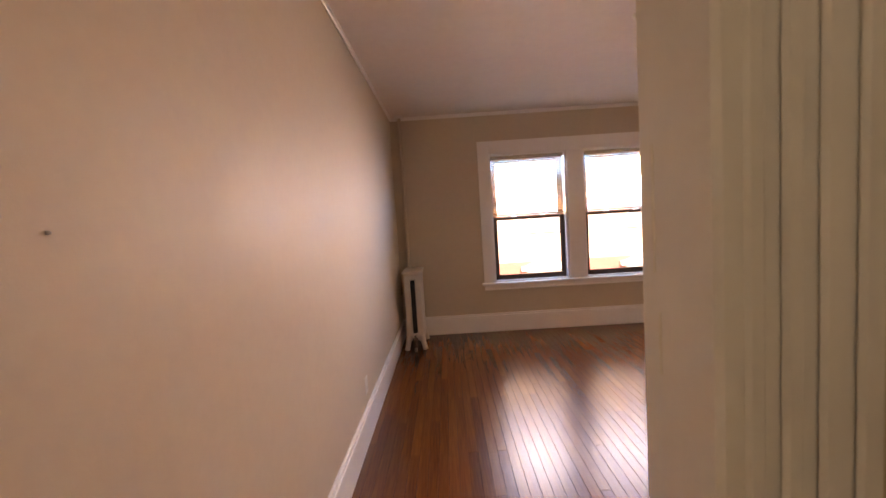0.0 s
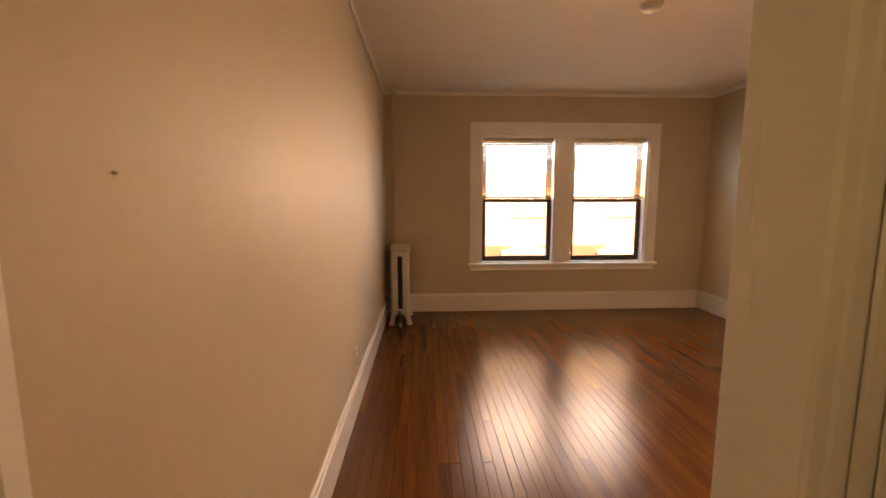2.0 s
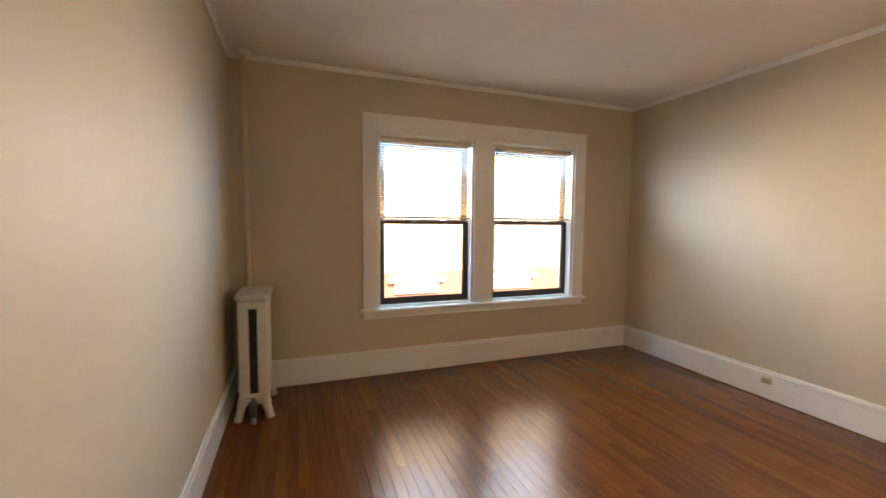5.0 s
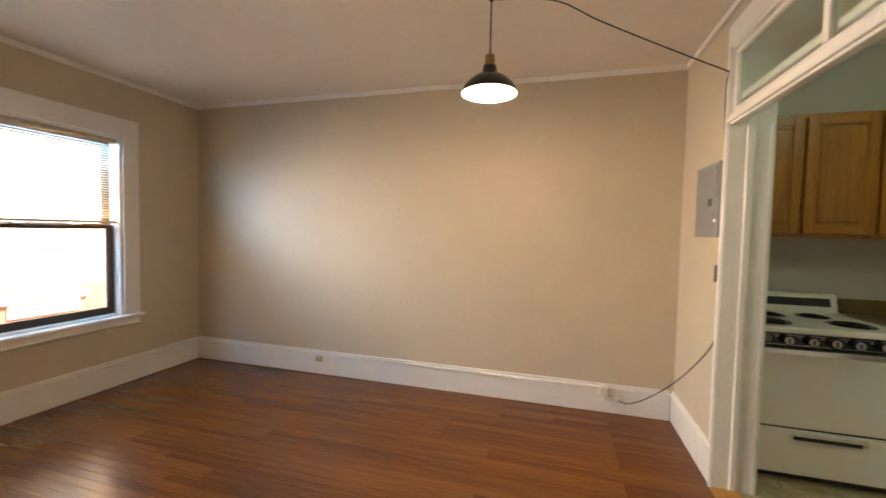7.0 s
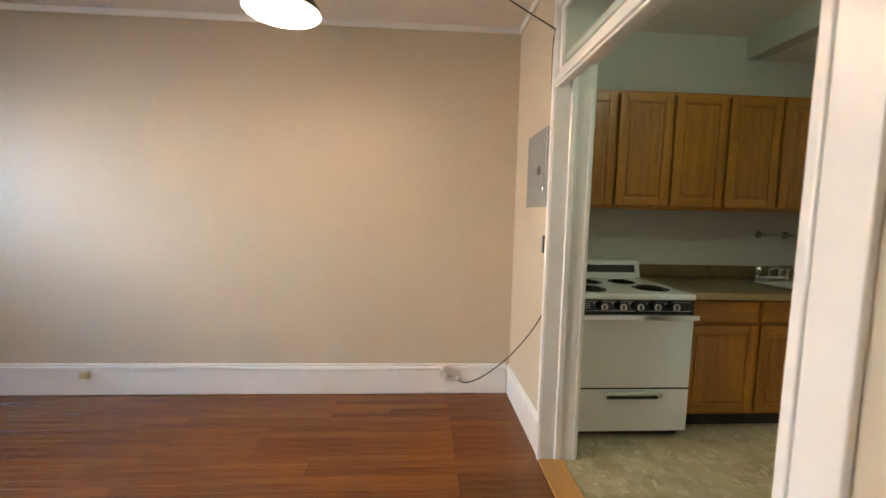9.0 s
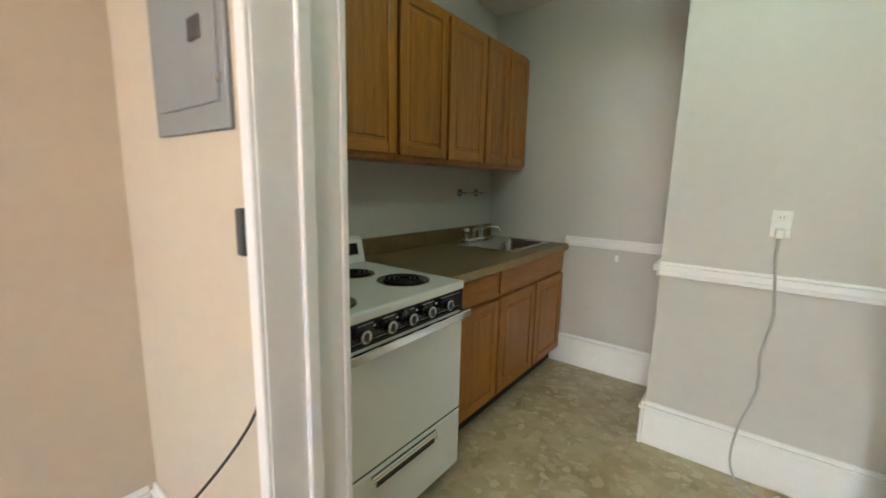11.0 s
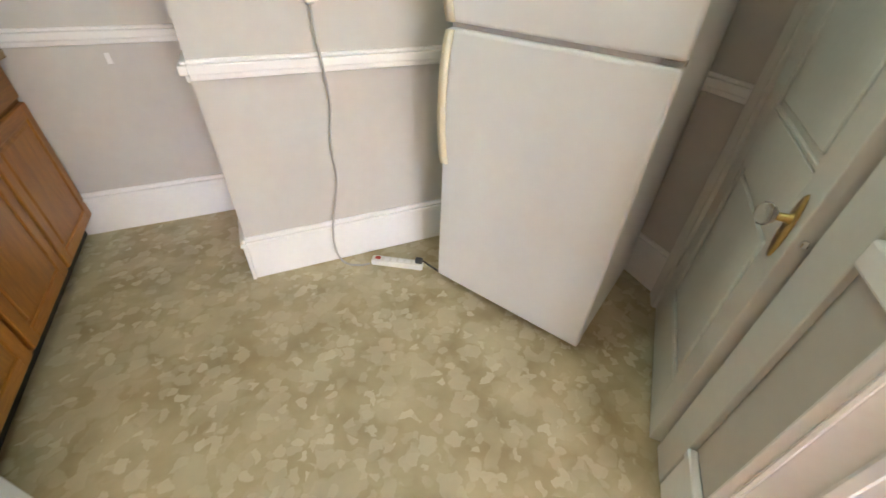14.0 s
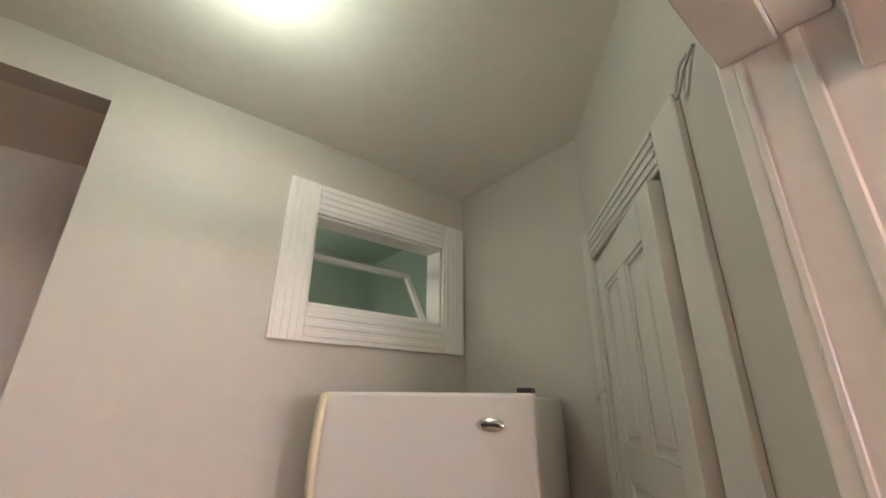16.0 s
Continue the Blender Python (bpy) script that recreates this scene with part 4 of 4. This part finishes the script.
    # the slot's shade is a black block proud of the chrome plate
    part("pull_shade", boxes((x0 - 0.0245, x0 - 0.004, -0.765, -0.445, 0.270, 0.292), bevel=0.002), BLACK, drawer, "black block in front of the pull, painting its shaded slot")
    return s


stove()


def fridge():
    w, d, h, zs = 0.715, 0.66, 1.585, 1.10
    f = thing("fridge", "white top-freezer fridge standing askew in the corner", "fridge", (1.970, -1.444, 0), 118.6)
    P = dict(local=True)
    part("cabinet_body", boxes((0.004, w - 0.004, 0.065, d, 0.03, h - 0.012), bevel=0.006, seg=2), STEELPAINT, f, **P)
    part("gasket", boxes((0.012, w - 0.012, 0.055, 0.067, 0.05, h - 0.02)), GREYCORD, f, **P)
    part("grille", boxes((0.02, w - 0.02, 0.06, 0.09, 0.0, 0.06)), KICKSHADE, f, **P)
    low = part("door", boxes((0, w, 0, 0.056, 0.028, zs - 0.008), bevel=0.012, seg=3), STEELPAINT, f, **P)
    up = part("freezer_door", boxes((0, w, 0, 0.056, zs + 0.008, h), bevel=0.012, seg=3), STEELPAINT, f, **P)
    part("seam_shadow", boxes((0.01, w - 0.01, 0.02, 0.06, zs - 0.008, zs + 0.008)), GREYCORD, f, **P)

    def grip(z0, z1, flip):
        zs_ = [z0 + (z1 - z0) * k / 14 for k in range(15)]
        bm = bmesh.new()
        prev = None
        for k, z in enumerate(zs_):
            t = k / 14 if not flip else 1 - k / 14
            out = 0.012 + 0.034 * math.sin(math.pi * min(1, max(0, t))) ** 0.6
            ring = [bm.verts.new(v) for v in ((0.006, -out, z), (0.032, -out + 0.004, z), (0.032, -out + 0.018 if out > 0.02 else 0.002, z), (0.006, -out + 0.018 if out > 0.02 else 0.002, z))]
            if prev:
                for q in range(4):
                    bm.faces.new((prev[q], prev[(q + 1) % 4], ring[(q + 1) % 4], ring[q])).smooth = True
            else:
                bm.faces.new(ring[::-1])
            prev = ring
        bm.faces.new(prev)
        return bm

    part("handle", grip(zs + 0.01, h - 0.004, False), CREAM, up, "bowed cream plastic handle", **P)
    part("handle", grip(0.62, zs - 0.012, True), CREAM, low, "bowed cream plastic handle", **P)
    m = Matrix.Translation((w - 0.125, -0.001, h - 0.085)) @ Matrix.Diagonal((1.0, 1, 0.42, 1)) @ Matrix.Rotation(radians(90), 4, "X")
    badge = part("badge", lathe([(0.044, 0.0), (0.042, 0.004), (0.0, 0.005)], 28, m=m), CHROME, up, "oval metal badge", **P)
    m2 = Matrix.Translation((w - 0.125, -0.0055, h - 0.085)) @ Matrix.Diagonal((0.7, 1, 0.14, 1)) @ Matrix.Rotation(radians(90), 4, "X")
    part("badge_inset", lathe([(0.040, 0.0), (0.0, 0.001)], 28, m=m2), DARKGREY, badge, **P)
    part("hinge_cap", boxes((w - 0.05, w - 0.008, 0.012, 0.08, h - 0.001, h + 0.014), bevel=0.004), DARKGREY, f, **P)
    part("hinge", boxes((w - 0.055, w - 0.004, 0.006, 0.05, zs - 0.006, zs + 0.006)), CHROME, f, **P)
    return f


fridge()

# the panelled door in the slanting wall, slightly ajar
door_3 = thing("door_3", "off-white panelled door standing slightly ajar", "door", (AX, AY, 0), AD, kind="structure")
bm = bmesh.new()
fluted(bm, 0.005, DX0 - 0.004, -0.020, 0.0, 0, DZ + 0.13, n=4, face=-1)
part("casing", bm, DOORP, door_3, local=True)
bm = bmesh.new()
fluted(bm, DX1 + 0.004, DX1 + 0.125, -0.020, 0.0, 0, DZ + 0.13, n=0, face=-1)
part("casing", bm, DOORP, door_3, local=True)
bm = bmesh.new()
fluted(bm, DX0 - 0.004, DX1 + 0.004, -0.020, 0.0, DZ + 0.004, DZ + 0.13, axis="z", n=4, face=-1)
part("head_casing", bm, DOORP, door_3, local=True)
part("door_jamb", boxes((DX0 - 0.012, DX0, 0, 0.1, 0, DZ), (DX1, DX1 + 0.012, 0, 0.1, 0, DZ), (DX0, DX1, 0, 0.1, DZ - 0.002, DZ + 0.01)), DOORP, door_3, local=True)
slab = thing("door_leaf", "off-white four-panel door leaf with a glass knob", "door", tuple(SLANT @ Vector((DX0 + 0.004, -0.006, 0.012))), AD - 3.7)
DW, DH = DX1 - DX0 - 0.014, DZ - 0.03
part("backing", boxes((0.002, DW - 0.002, 0.012, 0.036, 0.002, DH - 0.002)), DOORP, slab, local=True)
SW = 0.10
for nm, *a in (("stile", 0, SW, 0, DH), ("stile", DW - SW, DW, 0, DH), ("rail", SW, DW - SW, 0, 0.2), ("rail", SW, DW - SW, 0.78, 0.95), ("rail", SW, DW - SW, 1.32, 1.42), ("rail", SW, DW - SW, DH - 0.12, DH),
          ("muntin", DW / 2 - 0.045, DW / 2 + 0.045, 1.42, DH - 0.12)):
    part(nm, boxes((a[0], a[1], 0.0, 0.04, a[2], a[3]), bevel=0.0015), DOORP, slab, local=True)
for a in ((SW, DW - SW, 0.2, 0.78), (SW, DW - SW, 0.95, 1.32), (SW, DW / 2 - 0.045, 1.42, DH - 0.12), (DW / 2 + 0.045, DW - SW, 1.42, DH - 0.12)):
    bm = boxes((a[0] + 0.03, a[1] - 0.03, 0.004, 0.014, a[2] + 0.03, a[3] - 0.03), bevel=0.007)
    for q in ((a[0], a[0] + 0.014, a[2], a[3]), (a[1] - 0.014, a[1], a[2], a[3]), (a[0], a[1], a[2], a[2] + 0.014), (a[0], a[1], a[3] - 0.014, a[3])):
        box(bm, q[0], q[1], 0.003, 0.013, q[2], q[3], bevel=0.003)
    part("panel", bm, DOORP, slab, local=True)
kx, kz = DW - 0.055, 0.86
m = Matrix.Translation((kx, -0.001, kz - 0.02)) @ Matrix.Diagonal((0.30, 1, 1.0, 1)) @ Matrix.Rotation(radians(90), 4, "X")
plate = part("knob_plate", lathe([(0.082, 0.0), (0.078, 0.003), (0.0, 0.004)], 26, m=m), BRASS, slab, "oval aged brass plate", local=True)
m = Matrix.Translation((kx, -0.004, kz)) @ Matrix.Rotation(radians(90), 4, "X")
part("knob_stem", lathe([(0.014, 0.0), (0.010, 0.008), (0.009, 0.03), (0.0, 0.03)], 14, m=m), BRASS, plate, local=True)
part("glass_knob", lathe([(0.012, 0.028), (0.020, 0.034), (0.027, 0.045), (0.026, 0.056), (0.016, 0.064), (0.0, 0.065)], 12, m=m), KNOBGLASS, plate, "clear faceted glass knob", local=True)
part("latch_bolt", boxes((DW - 0.001, DW + 0.012, 0.012, 0.026, kz - 0.03, kz - 0.012), bevel=0.003), CHROME, slab, local=True)
for hz in (0.25, 1.62):
    part("hinge", tube([(0.0, -0.008, hz), (0.0, -0.008, hz + 0.09)], 0.006, 8), DOORP, slab, local=True)
m = pose(*(SLANT @ Vector((DX0 + 0.02, -0.03, 1.60))))
solid("door_hook", tube(smooth_curve([m @ Vector(v) for v in ((0, 0, 0), (0.012, -0.012, -0.004), (0.022, -0.02, -0.02), (0.02, -0.022, -0.04))], 4), 0.004, 8), CHROME, "small chrome hook latch on the door frame", "hook")
m = SLANT
solid("wire_loop", tube(smooth_curve([m @ Vector(v) for v in ((0.995, -0.004, 2.275), (0.965, -0.012, 2.262), (0.945, -0.02, 2.205), (0.955, -0.02, 2.20), (0.985, -0.012, 2.245), (1.02, -0.004, 2.275))], 6), 0.004, 6), GREYCORD, "loose loop of painted wire over the door", "wire")

# the high window and the space behind it
window_2 = thing("window_2", "high interior window in a fluted white casing", "window", (1.57, KY, 1.78), kind="structure")
bm = bmesh.new()
fluted(bm, 1.045, WKX[0], KY, KY + 0.02, 1.785, 2.525, n=4, face=1)
part("casing", bm, TRIM, window_2)
bm = bmesh.new()
fluted(bm, WKX[1], 2.098, KY, KY + 0.02, 1.785, 2.525, n=4, face=1)
part("casing", bm, TRIM, window_2)
bm = bmesh.new()
fluted(bm, WKX[0], WKX[1], KY, KY + 0.02, WKZ[1], 2.525, axis="z", n=4, face=1)
part("head_casing", bm, TRIM, window_2)
bm = bmesh.new()
fluted(bm, WKX[0], WKX[1], KY, KY + 0.02, 1.785, WKZ[0], axis="z", n=3, face=1)
part("bottom_casing", bm, TRIM, window_2)
part("reveal", boxes((WKX[0] - 0.001, WKX[0] + 0.012, KY - 0.12, KY, *WKZ), (WKX[1] - 0.012, WKX[1] + 0.001, KY - 0.12, KY, *WKZ), (WKX[0], WKX[1], KY - 0.12, KY, WKZ[0] - 0.001, WKZ[0] + 0.012), (WKX[0], WKX[1], KY - 0.12, KY, WKZ[1] - 0.012, WKZ[1] + 0.001)), TRIM, window_2)
TILT = Matrix.Translation((0, KY - 0.10, WKZ[0] + 0.015)) @ Matrix.Rotation(radians(32), 4, "X")
a, b, hh = WKX[0] + 0.02, WKX[1] - 0.02, 0.40
bm = boxes((a, b, -0.015, 0.015, 0, 0.035), (a, b, -0.015, 0.015, hh - 0.035, hh), (a, a + 0.035, -0.015, 0.015, 0.035, hh - 0.035), (b - 0.035, b, -0.015, 0.015, 0.035, hh - 0.035), bevel=0.003)
bm.transform(TILT)
sash = part("tilted_sash", bm, TRIM, window_2, "white hopper sash tilted back")
bm = boxes((a + 0.035, b - 0.035, -0.002, 0.002, 0.035, hh - 0.035))
bm.transform(TILT)
part("pane", bm, FROST, sash, "greenish textured glass").visible_shadow = False
structure("wall_shaft", boxes((0.9, 2.64, -3.0, -2.9, 1.2, 3.0), (0.9, 1.0, -2.9, KY - 0.12, 1.2, 3.0), (2.54, 2.64, -2.9, KY - 0.12, 1.2, 3.0), (0.9, 2.64, -2.9, KY - 0.12, 1.1, 1.2)), TEAL, "pale green wall of the space behind the high window", "wall")
structure("ceiling_shaft", boxes((0.9, 2.64, -3.0, KY - 0.12, 2.62, 2.72)), TEAL, "pale green ceiling behind the high window", "ceiling")
point_light("shaft_bulb", 2.2, -2.6, 2.3, 0.05, 1.2, (0.85, 1.0, 0.9))

klamp = thing("ceiling_lamp", "round white glass ceiling lamp, lit", "lamp", (2.50, -1.0, KZ))
part("base", lathe([(0.0, -0.02), (0.10, -0.02), (0.105, 0.0)], 32, at=(2.50, -1.0, KZ)), TRIM, klamp)
part("dome", lathe([(0.0, -0.10), (0.06, -0.095), (0.11, -0.075), (0.14, -0.045), (0.14, -0.02)], 36, at=(2.50, -1.0, KZ)), DOME, klamp, "glowing white glass dome")

# unseen hall lamp with its fixture, added to brighten the doorway casing
hall_fill_lamp = thing("ceiling_lamp", "small round hall ceiling lamp, unseen, added to light the doorway casing", "lamp", (0.45, -1.1, ZC))
part("base", lathe([(0.0, -0.02), (0.08, -0.02), (0.085, 0.0)], 24, at=(0.45, -1.1, ZC)), TRIM, hall_fill_lamp)
part("dome", lathe([(0.0, -0.09), (0.05, -0.085), (0.09, -0.06), (0.105, -0.02)], 24, at=(0.45, -1.1, ZC)), DOME, hall_fill_lamp, "glowing white glass dome")
point_light("hall_fill", 0.45, -1.1, 2.52, 0.06, 0.9, (0.82, 1.0, 0.84))

ok = outlet("wall_outlet", "white outlet with a plugged cord above the chair rail", 2.344, KY, 1.185, 0, 1, WHITEPLASTIC)
solid("plug", boxes((2.328, 2.360, KY + 0.008, KY + 0.04, 1.125, 1.165), bevel=0.006, seg=2), WHITEPLASTIC, "white cord plug in the kitchen outlet", "plug")
strip = thing("power_strip", "white power strip with red switch on the floor", "power strip", (2.12, -1.60, 0), 148)
part("case", boxes((-0.13, 0.13, -0.023, 0.023, 0.002, 0.034), bevel=0.006, seg=2), WHITEPLASTIC, strip, local=True)
part("switch", boxes((-0.112, -0.085, -0.011, 0.011, 0.033, 0.040), bevel=0.003), REDP, strip, "red rocker switch", local=True)
for k in range(5):
    part("socket", boxes((-0.065 + 0.036 * k, -0.041 + 0.036 * k, -0.012, 0.012, 0.033, 0.0355), bevel=0.001), TRIM, strip, local=True)
part("black_plug", boxes((0.092, 0.128, -0.014, 0.014, 0.034, 0.062), bevel=0.005), DARKGREY, strip, "black plug", local=True)
part("black_lead", tube(smooth_curve([(0.128, 0.0, 0.05), (0.17, -0.01, 0.03), (0.23, -0.03, 0.01), (0.30, -0.06, 0.008)], 5), 0.005, 7), CORD, strip, local=True)
part("cord", tube(smooth_curve([(2.344, KY + 0.03, 1.13), (2.346, KY + 0.045, 1.05), (2.335, KY + 0.05, 0.92), (2.322, KY + 0.03, 0.78), (2.345, KY + 0.03, 0.62), (2.338, KY + 0.03, 0.45), (2.385, KY + 0.045, 0.25), (2.395, KY + 0.06, 0.1),
                                     (2.36, KY + 0.08, 0.02), (2.29, KY + 0.115, 0.012), (2.25, KY + 0.125, 0.018)], 8), 0.005, 8), GREYCORD, strip, "grey cord hanging from the outlet")
solid("wall_scuff", boxes((3.125, 3.145, NY, NY + 0.002, 0.82, 0.865), bevel=0.0008), TRIM, "small white patch of filler on the niche wall", "patch")

# ---- strip floor, board by board ----
rng = random.Random(4)
bw = 0.0595
plank_mesh = {}
x = bw / 2
while x < XE:
    y = -0.02
    first = True
    while y < YN - 0.01:
        L = rng.choice((0.5, 0.9, 1.3) if first else (1.15, 1.7, 2.3))
        first = False
        L = YN - y if YN - y - L < 0.3 else L
        gap = 0.0011 if rng.random() < 0.08 else 0.0005
        key = (round(L, 3), gap)
        if key not in plank_mesh:
            plank_mesh[key] = mesh_of("plank", boxes((-bw / 2 + gap, bw / 2 - gap, -L / 2 + 0.0006, L / 2 - 0.0006, -0.016, 0.0), bevel=0.0005), WOOD)
        p = new("plank", plank_mesh[key])
        p.parent = room_floor
        p.location = (x, y + L / 2, rng.uniform(-0.0003, 0.0))
        y += L
    x += bw
